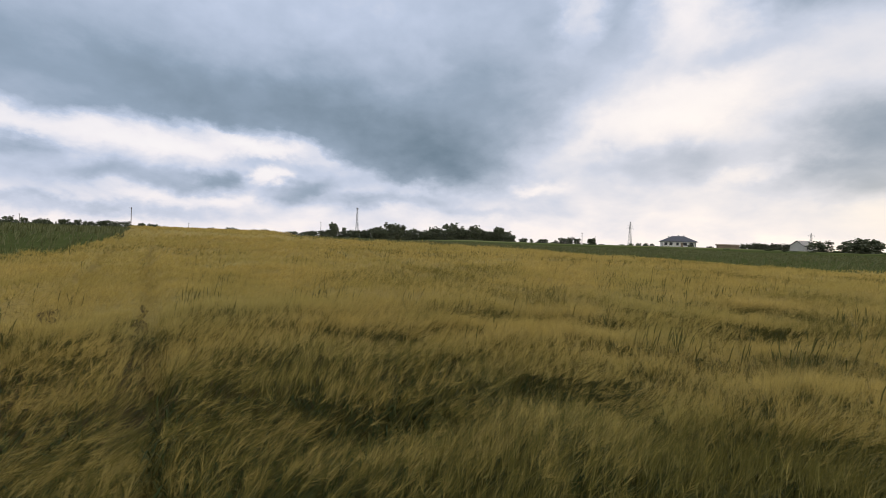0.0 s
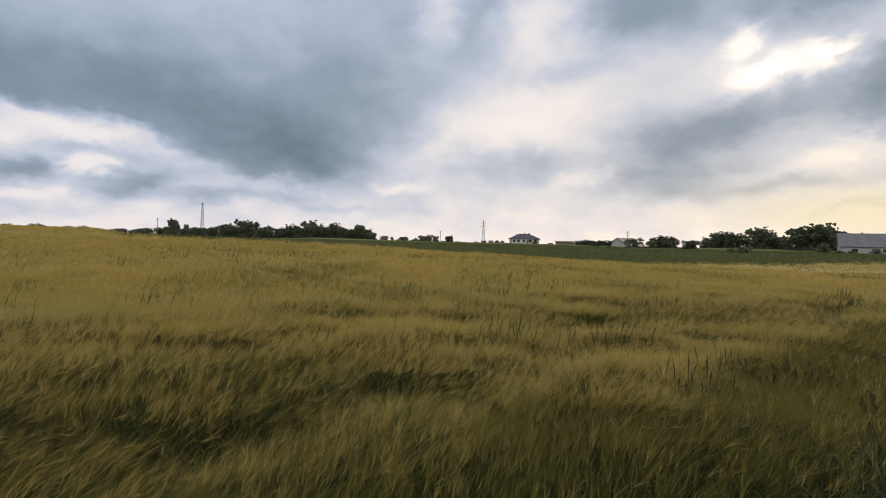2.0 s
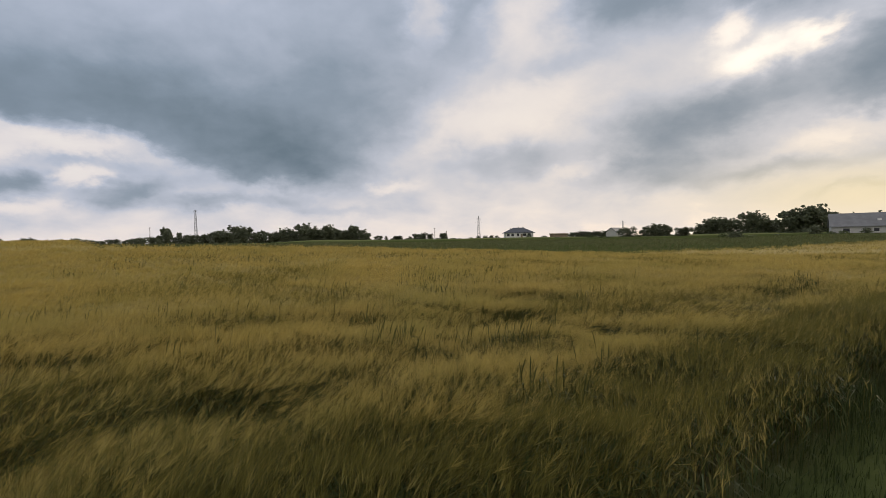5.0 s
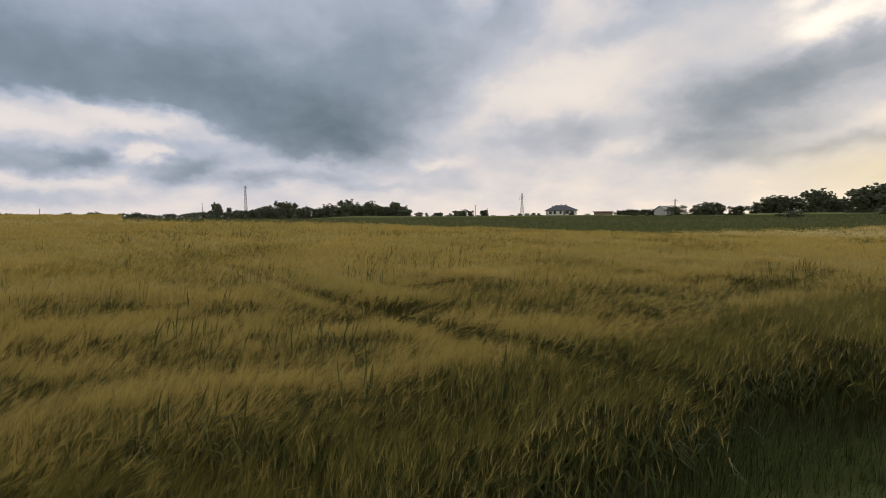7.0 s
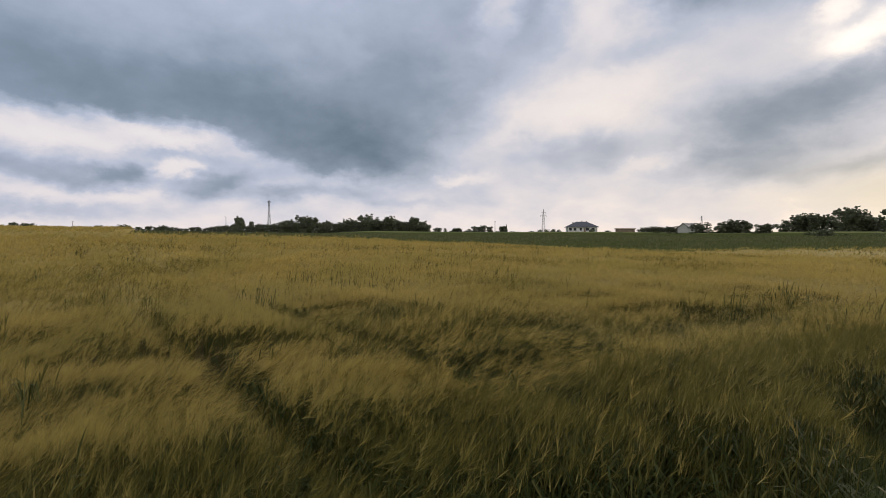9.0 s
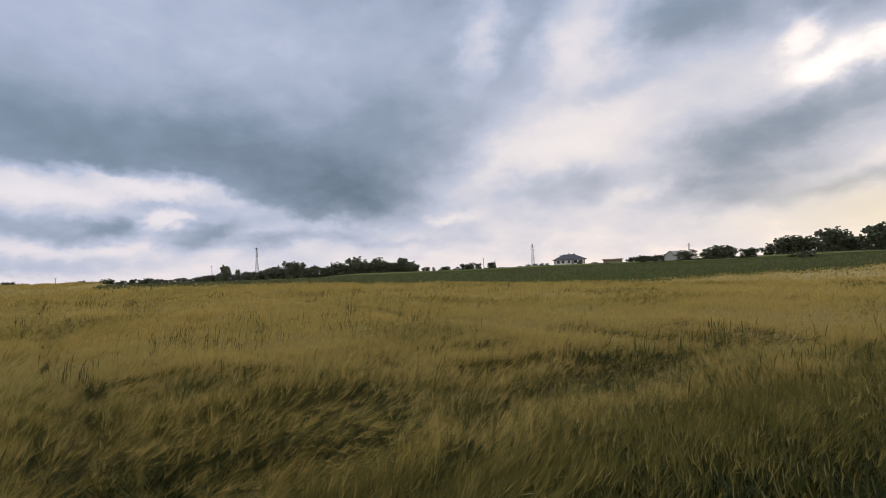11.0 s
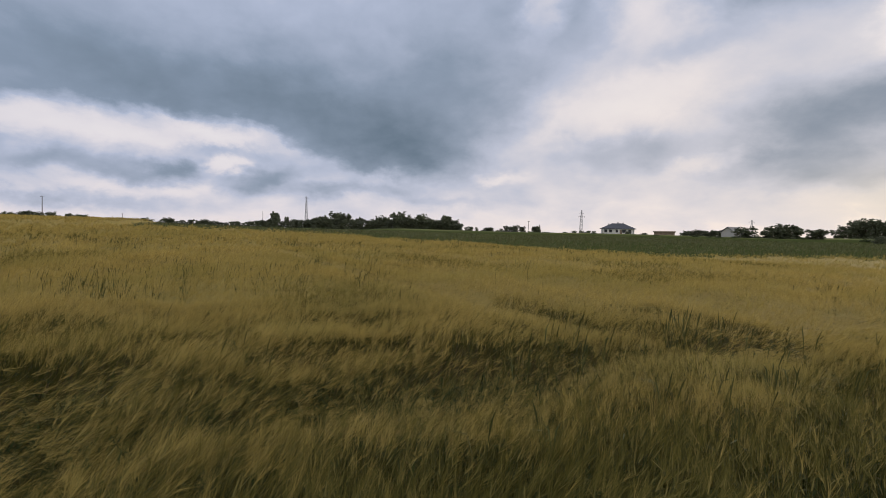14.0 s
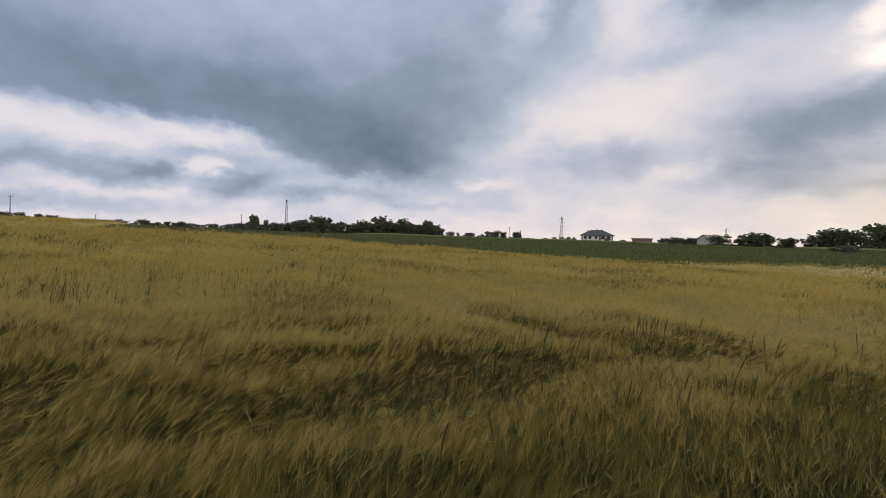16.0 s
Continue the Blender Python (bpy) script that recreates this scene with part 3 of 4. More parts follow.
def weed_spots():
    """Tufts of taller couch grass that stand up out of the barley."""
    r = np.random.RandomState(5)
    xs, ys = [], []
    for i in range(280):
        u, v = r.uniform(-14, 34), 3.6 + 25 * r.uniform(0, 1) ** 1.2
        c = 1 + int(r.exponential(5))
        xs.append(u * U[0] + v * V[0] + r.normal(0, 0.30, c))
        ys.append(u * U[1] + v * V[1] + r.normal(0, 0.16, c))
    for x0, y0, c in ((13.0, 6.9, 11), (13.9, 7.3, 8), (7.0, 15.1, 12), (12.4, 6.3, 6), (4.6, 12.6, 14), (6.5, 14.6, 18), (8.3, 15.4, 20), (5.1, 12.7, 12), (8.5, 13.4, 10), (3.4, 3.3, 9), (4.2, 3.9, 7), (-2.4, 8.6, 16), (-0.6, 8.9, 14), (0.8, 8.4, 14), (9.8, 14.5, 16), (14.6, 7.0, 8), (15.4, 8.2, 7)):
        xs.append(x0 + r.normal(0, 0.32, c))
        ys.append(y0 + r.normal(0, 0.14, c))
    return np.concatenate(xs), np.concatenate(ys)


def build_weeds():
    s = Soup()
    x, y = weed_spots()
    k = barley_here(x, y) > 0.7
    x, y = x[k], y[k]
    n = len(x)
    d = path_distance(x, y)
    z = height(x, y)
    H = 0.56 + rng.uniform(-0.05, 0.16, n)
    a, tilt = rng.normal(0.2, 0.8, n), rng.uniform(0.02, 0.2, n)
    way = np.stack((np.cos(a), np.sin(a), a * 0), -1)
    up = np.array((0, 0, 1.0))
    base = np.stack((x, y, z), -1)
    sv = np.array((0.0, 0.5, 1.0))
    wide = np.maximum(1, d * 0.08)
    pts = base[:, None] + up * (H[:, None] * sv)[:, :, None] + way[:, None] * (H[:, None] * tilt[:, None] * sv ** 2)[:, :, None]
    side = np.stack((-np.sin(a), np.cos(a), a * 0), -1)
    face = np.array((0.95, -0.3, 0.0))[None] * np.ones((n, 1))
    s.ribbons(pts, np.full((n, 3), 0.0018) * wide[:, None], face, 0)
    top = pts[:, -1]
    direction = unit(pts[:, -1] - pts[:, 1])
    sv = np.array((-0.25, 0.0, 0.45, 0.8, 1.0))
    ln = rng.uniform(0.09, 0.17, n)
    pts = top[:, None] + direction[:, None] * (ln[:, None] * sv)[:, :, None] + way[:, None] * (ln[:, None] * 0.15 * sv ** 2)[:, :, None]
    hw = np.array((0.001, 0.005, 0.0065, 0.004, 0.0008))[None] * np.maximum(0.8, d * 0.05)[:, None]
    s.ribbons(pts, hw, face, 0)
    s.ribbons(pts, hw, np.cross(face, direction), 0)
    # broad leaves of the tufts
    for i in range(3):
        a = rng.uniform(0, 6.28, n)
        out = np.stack((np.cos(a), np.sin(a), a * 0), -1)
        root = base + up * (H * rng.uniform(0.45, 0.8, n))[:, None]
        ln = rng.uniform(0.15, 0.3, n)
        pts = np.stack((root, root + out * (ln * 0.25)[:, None] + up * (ln * 0.7)[:, None], root + out * (ln * 0.7)[:, None] + up * (ln * 0.75)[:, None]), 1)
        s.ribbons(pts, np.array((0.003, 0.0055, 0.0008))[None] * wide[:, None], np.stack((-out[:, 1], out[:, 0], out[:, 2]), -1), 0)
    ob = new("couch_grass", s.mesh("couch_grass", [WEED]))
    tagged(ob, "dark green tufts of couch grass standing above the barley", "weeds", kind="stuff")


def build_crop(name, label, inside, x0, x1, y0, y1, n, tall):
    s = Soup()
    x, y = rng.uniform(x0, x1, n), rng.uniform(y0, y1, n)
    k = inside(x, y)
    x, y = x[k], y[k]
    n = len(x)
    d = np.hypot(x, y)
    blades(s, x, y, height(x, y) - 0.02, tall * rng.uniform(0.7, 1.25, n), 0.0009 * d * rng.uniform(0.7, 1.3, n), rng.uniform(0.2, 0.9, n), 0, 2)
    ob = new(name, s.mesh(name, [CROP]))
    tagged(ob, label, "crop", kind="stuff")


build_verge()
build_weeds()
build_crop("green_crop", "low dark green crop in the field beyond the barley",
           lambda x, y: (barley_here(x, y) < 0.05) & (y > far_border(x) + 0.5) & (np.hypot(x, y) < 150), -45, 175, 39, 130, 45000, 0.34)
build_crop("leafy_crop", "bluish green leafy crop beside the barley",
           lambda x, y: (x * TRAM_N[0] + y * TRAM_N[1] < left_border(y) - 0.15), -130, -8, 8, 120, 40000, 0.55)


# ---------------------------------------------------------------- helpers for things
def plain(name, colour, rough=0.7, vary=0.15, scale=2.0, metal=0.0):
    mat, nt, b = material(name, rough, 0.3)
    lo, hi = tuple(c * (1 - vary) for c in colour), tuple(min(1, c * (1 + vary)) for c in colour)
    n = noise_node(nt, scale, 6, 0.65)
    nt.links.new(ramp_node(nt, ((0.3, lo), (0.7, hi)), n), b.inputs["Base Color"])
    b.inputs["Metallic"].default_value = metal
    bump(nt, b, n, 0.3, 0.02)
    return mat


def foliage(name, dark, light):
    mat = plant_material(name, dark, tuple((a + b) / 2 for a, b in zip(dark, light)), light, 0.3, 0.6, 0.2)
    return mat


BARK = plain("bark", (0.10, 0.08, 0.06), 0.9, 0.4, 6)
# leaf and needle colours are lifted and greyed to stand for distance haze
LEAVES = foliage("hazed_broad_leaves", (0.092, 0.108, 0.068), (0.155, 0.172, 0.098))
NEEDLES = foliage("hazed_dark_needles", (0.08, 0.095, 0.066), (0.14, 0.155, 0.092))
SHRUB = foliage("shrub_leaves", (0.06, 0.085, 0.035), (0.125, 0.15, 0.06))
PLASTER = plain("white_plaster", (0.72, 0.72, 0.70), 0.9, 0.05, 1.5)
GREY_PLASTER = plain("grey_plaster", (0.45, 0.45, 0.43), 0.9, 0.08, 1.5)
TILES = plain("dark_roof_tiles", (0.075, 0.08, 0.09), 0.55, 0.25, 3)
SHEET = plain("weathered_roof_sheet", (0.17, 0.175, 0.18), 0.6, 0.2, 0.6)
GLASS = plain("dark_window_glass", (0.03, 0.035, 0.04), 0.1, 0.1, 1)
STEEL = plain("galvanised_steel", (0.26, 0.27, 0.28), 0.5, 0.15, 2, 0.6)
WOOD = plain("weathered_wood", (0.13, 0.115, 0.095), 0.85, 0.3, 5)
BROWN = plain("brown_boards", (0.24, 0.19, 0.14), 0.85, 0.25, 2)


def link(name, me, parent=None, label="", m=None):
    ob = new(name, me)
    if m is not None:
        ob.matrix_basis = m
    if parent is not None:
        ob.parent = parent
    if label:
        tagged(ob, label)
    return ob


def part(name, bm, mat, parent, label="", bevel=0.0):
    """Links a bmesh as one mesh object under a thing or a part."""
    if bevel:
        bmesh.ops.bevel(bm, geom=bm.edges[:], offset=bevel, segments=1, affect="EDGES")
    me = bpy.data.meshes.new(name)
    bm.to_mesh(me)
    bm.free()
    me.materials.append(mat)
    return link(name, me, parent, label)


def box(x0, x1, y0, y1, z0, z1):
    bm = bmesh.new()
    bmesh.ops.create_cube(bm, size=1, matrix=Matrix.Translation(((x0 + x1) / 2, (y0 + y1) / 2, (z0 + z1) / 2)) @ Matrix.Diagonal((x1 - x0, y1 - y0, z1 - z0, 1)))
    return bm


def rod(bm, a, b, r0, r1, sides=6):
    a, b = Vector(a), Vector(b)
    m_ = Matrix.Translation((a + b) / 2) @ (b - a).to_track_quat("Z", "Y").to_matrix().to_4x4()
    bmesh.ops.create_cone(bm, cap_ends=True, segments=sides, radius1=r0, radius2=r1, depth=(b - a).length, matrix=m_)


def solid(verts, faces):
    bm = bmesh.new()
    vs = [bm.verts.new(v) for v in verts]
    for f in faces:
        bm.faces.new([vs[i] for i in f])
    bmesh.ops.recalc_face_normals(bm, faces=bm.faces[:])
    return bm


def spot(az, dist):
    a = radians(az)
    x, y = dist * math.sin(a), dist * math.cos(a)
    return x, y, float(height(x, y))


def thing(name, label, category, group="", m=None):
    ob = new(name)
    ob.empty_display_size = 0.5
    if m is not None:
        ob.matrix_basis = m
    return tagged(ob, label, category, group)


# ---------------------------------------------------------------- trees
def crown_mesh(name, mat, lobes, n, leaf, seed):
    """Many small leaf clumps in and on a few overlapping lobes (x, y, z, rx, rz)."""
    r = np.random.RandomState(seed)
    lobes = np.array(lobes, float)
    w = (lobes[:, 3] ** 2 * lobes[:, 4]) ** 0.7
    pick = r.choice(len(lobes), n, p=w / w.sum())
    d = unit(r.normal(0, 1, (n, 3)))
    rad = r.uniform(0.1, 1.0, n) ** 0.6 * (1 + 0.16 * r.normal(0, 1, n))
    L_ = lobes[pick]
    c = L_[:, :3] + d * rad[:, None] * L_[:, [3, 3, 4]]
    a = unit(r.normal(0, 1, (n, 3)))
    b = unit(np.cross(a, r.normal(0, 1, (n, 3))))
    size = leaf * r.uniform(0.5, 1.3, n)
    s = Soup()
    k = 5
    ang = np.linspace(0, 2 * np.pi, k)[:-1]
    v = np.stack([c + a * (size * np.cos(t) * r.uniform(0.7, 1.2, n))[:, None] + b * (size * np.sin(t) * r.uniform(0.7, 1.2, n))[:, None] for t in ang], 1)
    s.faces(v.reshape(-1, 3), np.arange(n * 4).reshape(-1, 4), 0)
    return s.mesh(name, [mat])


def trunk_bm(tall, girth, limbs, seed):
    r = random.Random(seed)
    bm = bmesh.new()
    p, rad = Vector((0, 0, -0.3)), girth
    for i in range(4):
        q = p + Vector((r.uniform(-0.2, 0.2), r.uniform(-0.2, 0.2), tall / 4))
        rod(bm, p, q, rad, rad * 0.72)
        p, rad = q, rad * 0.72
        if i:
            for j in range(limbs):
                a = r.uniform(0, 6.28)
                ln = tall * r.uniform(0.2, 0.32)
                rod(bm, p, p + Vector((math.cos(a) * ln, math.sin(a) * ln, ln * r.uniform(0.4, 0.9))), rad * 0.5, rad * 0.12, 5)
    return bm


def broad_lobes(tall, wide, seed, low=0.0):
    """Lumps over a rounded crown that narrows upwards, with a few shoots on top."""
    r = random.Random(seed)
    half = lambda z: wide / 2 * (math.sqrt(max(0.02, 1 - ((z - 0.38) / 0.62) ** 2)) if z > 0.38 else 0.72 + 0.28 * z / 0.38)
    out = [(0, 0, tall * z, half(z) * 0.62, tall * 0.17) for z in (0.18, 0.36, 0.54, 0.70)] + [(0, 0, tall * 0.07, half(0.1) * 0.85, tall * 0.10)]
    for i in range(22):
        a, z = r.uniform(0, 6.28), r.uniform(low + 0.06, 0.84)
        reach = half(z) * r.uniform(0.55, 0.92)
        out.append((math.cos(a) * reach, math.sin(a) * reach, tall * z, wide * r.uniform(0.08, 0.15), tall * r.uniform(0.09, 0.15)))
    for i in range(6):
        a = r.uniform(0, 6.28)
        reach = wide * 0.26 * r.uniform(0.1, 1)
        out.append((math.cos(a) * reach, math.sin(a) * reach, tall * r.uniform(0.80, 0.94), wide * r.uniform(0.03, 0.07), tall * r.uniform(0.06, 0.10)))
    return out


def spruce_lobes(tall, wide):
    return [(0, 0, tall * (0.08 + 0.9 * i / 9), wide * 0.5 * (1 - i / 9.6), tall * 0.07) for i in range(10)]


KINDS = {
    "oak": ("tree", "crown", LEAVES, lambda: broad_lobes(10, 9, 1), 1300, 0.44, 10),
    "alder": ("tree", "crown", LEAVES, lambda: broad_lobes(10, 6.5, 2), 1100, 0.42, 10),
    "birch": ("tree", "crown", LEAVES, lambda: broad_lobes(10, 5.2, 3, 0.1), 900, 0.38, 10),
    "aspen": ("tree", "crown", NEEDLES, lambda: broad_lobes(10, 7.5, 4), 1100, 0.43, 10),
    "spruce": ("spruce", "crown", NEEDLES, lambda: spruce_lobes(10, 5), 850, 0.30, 10),
    "bush": ("bush", "crown", SHRUB, lambda: broad_lobes(3, 4.4, 6, -0.05), 420, 0.26, 3),
    "dark_bush": ("bush", "crown", LEAVES, lambda: broad_lobes(3, 4.0, 7, -0.05), 420, 0.26, 3),
}
MADE = {}
pick_r = random.Random(3)


def plant(kind, az, dist, top, wide=None, label="", group=""):
    """A tree or bush by azimuth and distance, as high as the elevation top as seen from the start."""
    x, y, z = spot(az, dist)
    name, crown, mat, lobes, n, leaf, tall = KINDS[kind]
    high = max(1.7 + dist * math.tan(radians(top)) - z, 0.8) / (tall * 0.98)
    across = max(high * 1.15, 0.8) if wide is None else wide
    m_ = Matrix.LocRotScale((x, y, z - 0.05), Euler((0, 0, pick_r.uniform(0, 6.28))), (across, across, high))
    if kind in MADE:
        ob = copy_thing(MADE[kind], m_)
        tagged(ob, label, group=group)
        return ob
    ob = MADE[kind] = thing(name, label, "bush" if name == "bush" else "tree", group)
    link(crown, crown_mesh(crown, mat, lobes(), n, leaf, len(MADE)), ob)
    part("trunk", trunk_bm(tall * (0.75 if tall > 5 else 0.5), 0.22 if tall > 5 else 0.08, 3, len(MADE)), BARK, ob)
    ob.matrix_basis = m_
    return ob


def build_trees():
    r = random.Random(21)
    # the grove ahead
    prof_a = (-14.4, -12.9, -11.6, -11, -9.4, -7.7, -6.4, -5.3, -4.1, -3.5, -1.2, -0.1, 1.0, 2.0, 2.7, 3.8, 4.6, 5.5, 6.5, 7.7, 9.0)
    prof_e = (0.95, 2.05, 1.55, 1.69, 1.53, 1.82, 2.31, 2.24, 1.95, 1.75, 1.87, 2.09, 2.39, 2.27, 1.84, 2.21, 1.68, 2.04, 2.29, 1.66, 1.15)
    for az, el in zip(prof_a[1:-1], prof_e[1:-1]):
        plant(r.choice(("oak", "alder", "aspen", "birch")), az, r.uniform(300, 318), el, label="dense dark green broadleaf tree in the distant grove", group="trees of the grove")
    az = -14.0
    while az < 8.6:
        el = float(np.interp(az, prof_a, prof_e))
        plant(r.choice(("oak", "aspen", "alder")), az, r.uniform(296, 325), max(el - r.uniform(0.15, 0.55), 0.75), label="dense dark green broadleaf tree in the distant grove", group="trees of the grove")
        az += r.uniform(0.45, 0.75)
    az = -13.5
    while az < 9.5:
        plant(r.choice(("bush", "dark_bush")), az, r.uniform(284, 294), r.uniform(0.45, 0.85), label="low scrubby bush at the foot of the grove", group="bushes of the grove")
        az += r.uniform(0.7, 1.5)
    # woods behind the crest
    az = -47.0
    while az < -29.8:
        plant(r.choice(("oak", "aspen", "spruce", "alder")), az, r.uniform(400, 430), r.uniform(0.85, 1.22), label="dark tree of the wood behind the crest", group="trees of the far wood")
        az += r.uniform(0.25, 0.55)
    az = -25.8
    while az < -14.6:
        plant(r.choice(("oak", "aspen", "alder")), az, r.uniform(370, 400), r.uniform(0.68, 0.98) + (0.15 if -24.6 < az < -23.6 else 0), label="dark tree of the far tree line", group="trees of the far tree line")
        az += r.uniform(0.4, 0.7)
    # single trees towards the houses
    for kind, az, el in (("alder", 9.6, 0.98), ("birch", 10.4, 1.1), ("bush", 11.1, 0.83), ("alder", 11.9, 0.94), ("bush", 12.7, 0.86), ("birch", 13.2, 1.0), ("alder", 13.8, 1.18), ("oak", 14.8, 1.2), ("alder", 15.6, 1.12), ("alder", 17.0, 1.1), ("spruce", 17.5, 1.72), ("alder", 17.2, 1.2), ("birch", 9.2, 1.1), ("alder", 11.5, 0.9), ("bush", 13.5, 0.9), ("alder", 14.3, 1.1), ("bush", 16.4, 0.9), ("bush", 18.4, 0.75), ("bush", 20.5, 0.66), ("dark_bush", 21.3, 0.8), ("dark_bush", 22.1, 0.84), ("dark_bush", 22.9, 0.86), ("dark_bush", 23.5, 0.8)):
        plant(kind, az, r.uniform(270, 285), el, r.uniform(0.5, 0.75) if kind not in ("bush", "dark_bush") else None, label="small tree on the field boundary before the village", group="trees of the field boundary")
    az = 9.0
    while az < 24:
        plant(r.choice(("bush", "dark_bush", "bush")), az, r.uniform(262, 272), r.uniform(0.5, 0.72), label="low bush in the hedge along the field boundary", group="hedge of the field boundary")
        az += r.uniform(0.5, 1.3)
    plant("dark_bush", 27.25, 238, 0.84, label="round dark bush at the corner of the white house")
    az = 32.0
    while az < 37:
        plant("oak", az, 420, r.uniform(0.92, 1.08), label="dark tree of the wood behind the houses", group="trees behind the houses")
        az += 0.5
    for kind, az, dist, el in (("dark_bush", 29.0, 215, 0.68), ("bush", 30.6, 190, 0.62), ("bush", 34.2, 190, 1.02), ("bush", 35.4, 185, 0.66), ("bush", 36.1, 188, 0.66), ("bush", 37.4, 190, 0.8),
                               ("oak", 38.1, 212, 1.38), ("bush", 39.2, 205, 0.95), ("alder", 39.9, 215, 1.15), ("oak", 40.6, 208, 1.5), ("oak", 41.3, 210, 1.66), ("alder", 42.0, 214, 1.5),
                               ("alder", 43.4, 200, 1.25), ("birch", 44.0, 200, 1.72), ("bush", 42.8, 196, 0.8)):
        plant(kind, az, dist, el, label="round green tree among the village gardens", group="trees of the village")
    for kind, az, dist, el in (("oak", 45.2, 250, 1.55), ("alder", 45.9, 252, 2.07), ("oak", 46.6, 255, 2.15), ("alder", 47.2, 250, 2.2), ("oak", 47.9, 252, 2.05), ("oak", 48.7, 256, 1.6),
                               ("oak", 49.6, 240, 2.6), ("oak", 50.3, 242, 2.38), ("alder", 50.9, 245, 1.88), ("spruce", 51.7, 240, 2.3), ("oak", 51.3, 250, 1.75), ("oak", 52.2, 245, 1.6),
                               ("oak", 53.0, 225, 2.6), ("oak", 53.7, 222, 2.75), ("oak", 54.4, 224, 2.85), ("oak", 55.0, 220, 2.96), ("alder", 55.6, 226, 2.5), ("birch", 56.3, 262, 2.18), ("alder", 57.3, 265, 2.25), ("birch", 58.6, 262, 2.48), ("alder", 59.6, 266, 2.3), ("oak", 61.0, 266, 2.3), ("oak", 62.5, 262, 2.5), ("oak", 64.5, 260, 2.5)):
        plant(kind, az, dist, el, label="tall dark green tree beside the farm", group="trees of the farm")
    for kind, az, dist, el in (("bush", 47.4, 160, 0.94), ("dark_bush", 48.2, 150, 0.82), ("dark_bush", 48.8, 152, 0.8), ("bush", 49.9, 155, 0.45), ("bush", 52.0, 160, 0.5), ("dark_bush", 54.9, 172, 1.27), ("bush", 55.9, 170, 0.9), ("bush", 56.8, 168, 1.02), ("dark_bush", 58.4, 166, 0.85), ("bush", 61.2, 166, 0.9), ("bush", 24.0, 205, 0.42), ("bush", 19.0, 230, 0.5), ("bush", 7.5, 262, 0.42), ("bush", 4.0, 266, 0.4)):
        plant(kind, az, dist, el, label="low green bush at the edge of the green field", group="bushes of the green field")


build_trees()


# ---------------------------------------------------------------- buildings
def window(parent, x, z, w, h, y, frame_mat=PLASTER):
    """A window in a wall that faces -y."""
    fr = part("window", box(x - w / 2 - 0.07, x + w / 2 + 0.07, y - 0.06, y + 0.02, z - 0.07, z + h + 0.07), frame_mat, parent)
    part("pane", box(x - w / 2, x + w / 2, y - 0.075, y - 0.03, z, z + h), GLASS, fr, "dark window pane")
    part("sill", box(x - w / 2 - 0.12, x + w / 2 + 0.12, y - 0.16, y, z - 0.12, z - 0.07), GREY_PLASTER, fr)


def hip_house():
    x, y, z = spot(26.0, 258)
    ob = thing("house", "white bungalow with a dark hipped tile roof", "house", m=pose(x, y, z - 0.25, 0, 0, -20))
    a, d, h, o = 7.3, 5.0, 2.9, 0.75
    part("wall", box(-a, a, -d, d, 0, h), PLASTER, ob, "white rendered wall", 0.02)
    part("plinth", box(-a - 0.04, a + 0.04, -d - 0.04, d + 0.04, 0, 0.35), GREY_PLASTER, ob)
    e, top, rl = h - 0.05, h + 2.6, 2.6
    vs = [(-a - o, -d - o, e), (a + o, -d - o, e), (a + o, d + o, e), (-a - o, d + o, e), (-rl, 0, top), (rl, 0, top),
          (-a - o, -d - o, e - 0.18), (a + o, -d - o, e - 0.18), (a + o, d + o, e - 0.18), (-a - o, d + o, e - 0.18)]
    roof = part("roof", solid(vs, [(0, 1, 5, 4), (1, 2, 5), (2, 3, 4, 5), (3, 0, 4), (6, 7, 1, 0), (7, 8, 2, 1), (8, 9, 3, 2), (9, 6, 0, 3), (9, 8, 7, 6)]), TILES, ob, "dark grey hipped tile roof")
    for cx, cy, ct in ((-4.2, -1.2, 2.35), (0.2, 0.4, 3.1), (2.6, 1.0, 3.0)):
        ch = part("chimney", box(cx - 0.35, cx + 0.35, cy - 0.35, cy + 0.35, h + 0.5, h + ct), GREY_PLASTER, roof)
    for wx, ww in ((-5.6, 1.3), (-3.4, 1.3), (-0.6, 1.0), (2.6, 1.6), (5.2, 1.4)):
        window(ob, wx, 1.0, ww, 1.35, -d)
    door = part("door", box(0.75, 1.75, -d - 0.05, -d + 0.02, 0.1, 2.2), BROWN, ob, "brown front door")
    part("handle", box(0.85, 0.9, -d - 0.1, -d - 0.05, 1.05, 1.2), STEEL, door)
    for px in (-7.0, 7.0):
        bm = bmesh.new()
        rod(bm, (px, -d - 0.1, 0), (px, -d - 0.1, h - 0.1), 0.06, 0.06)
        part("downpipe", bm, TILES, ob)


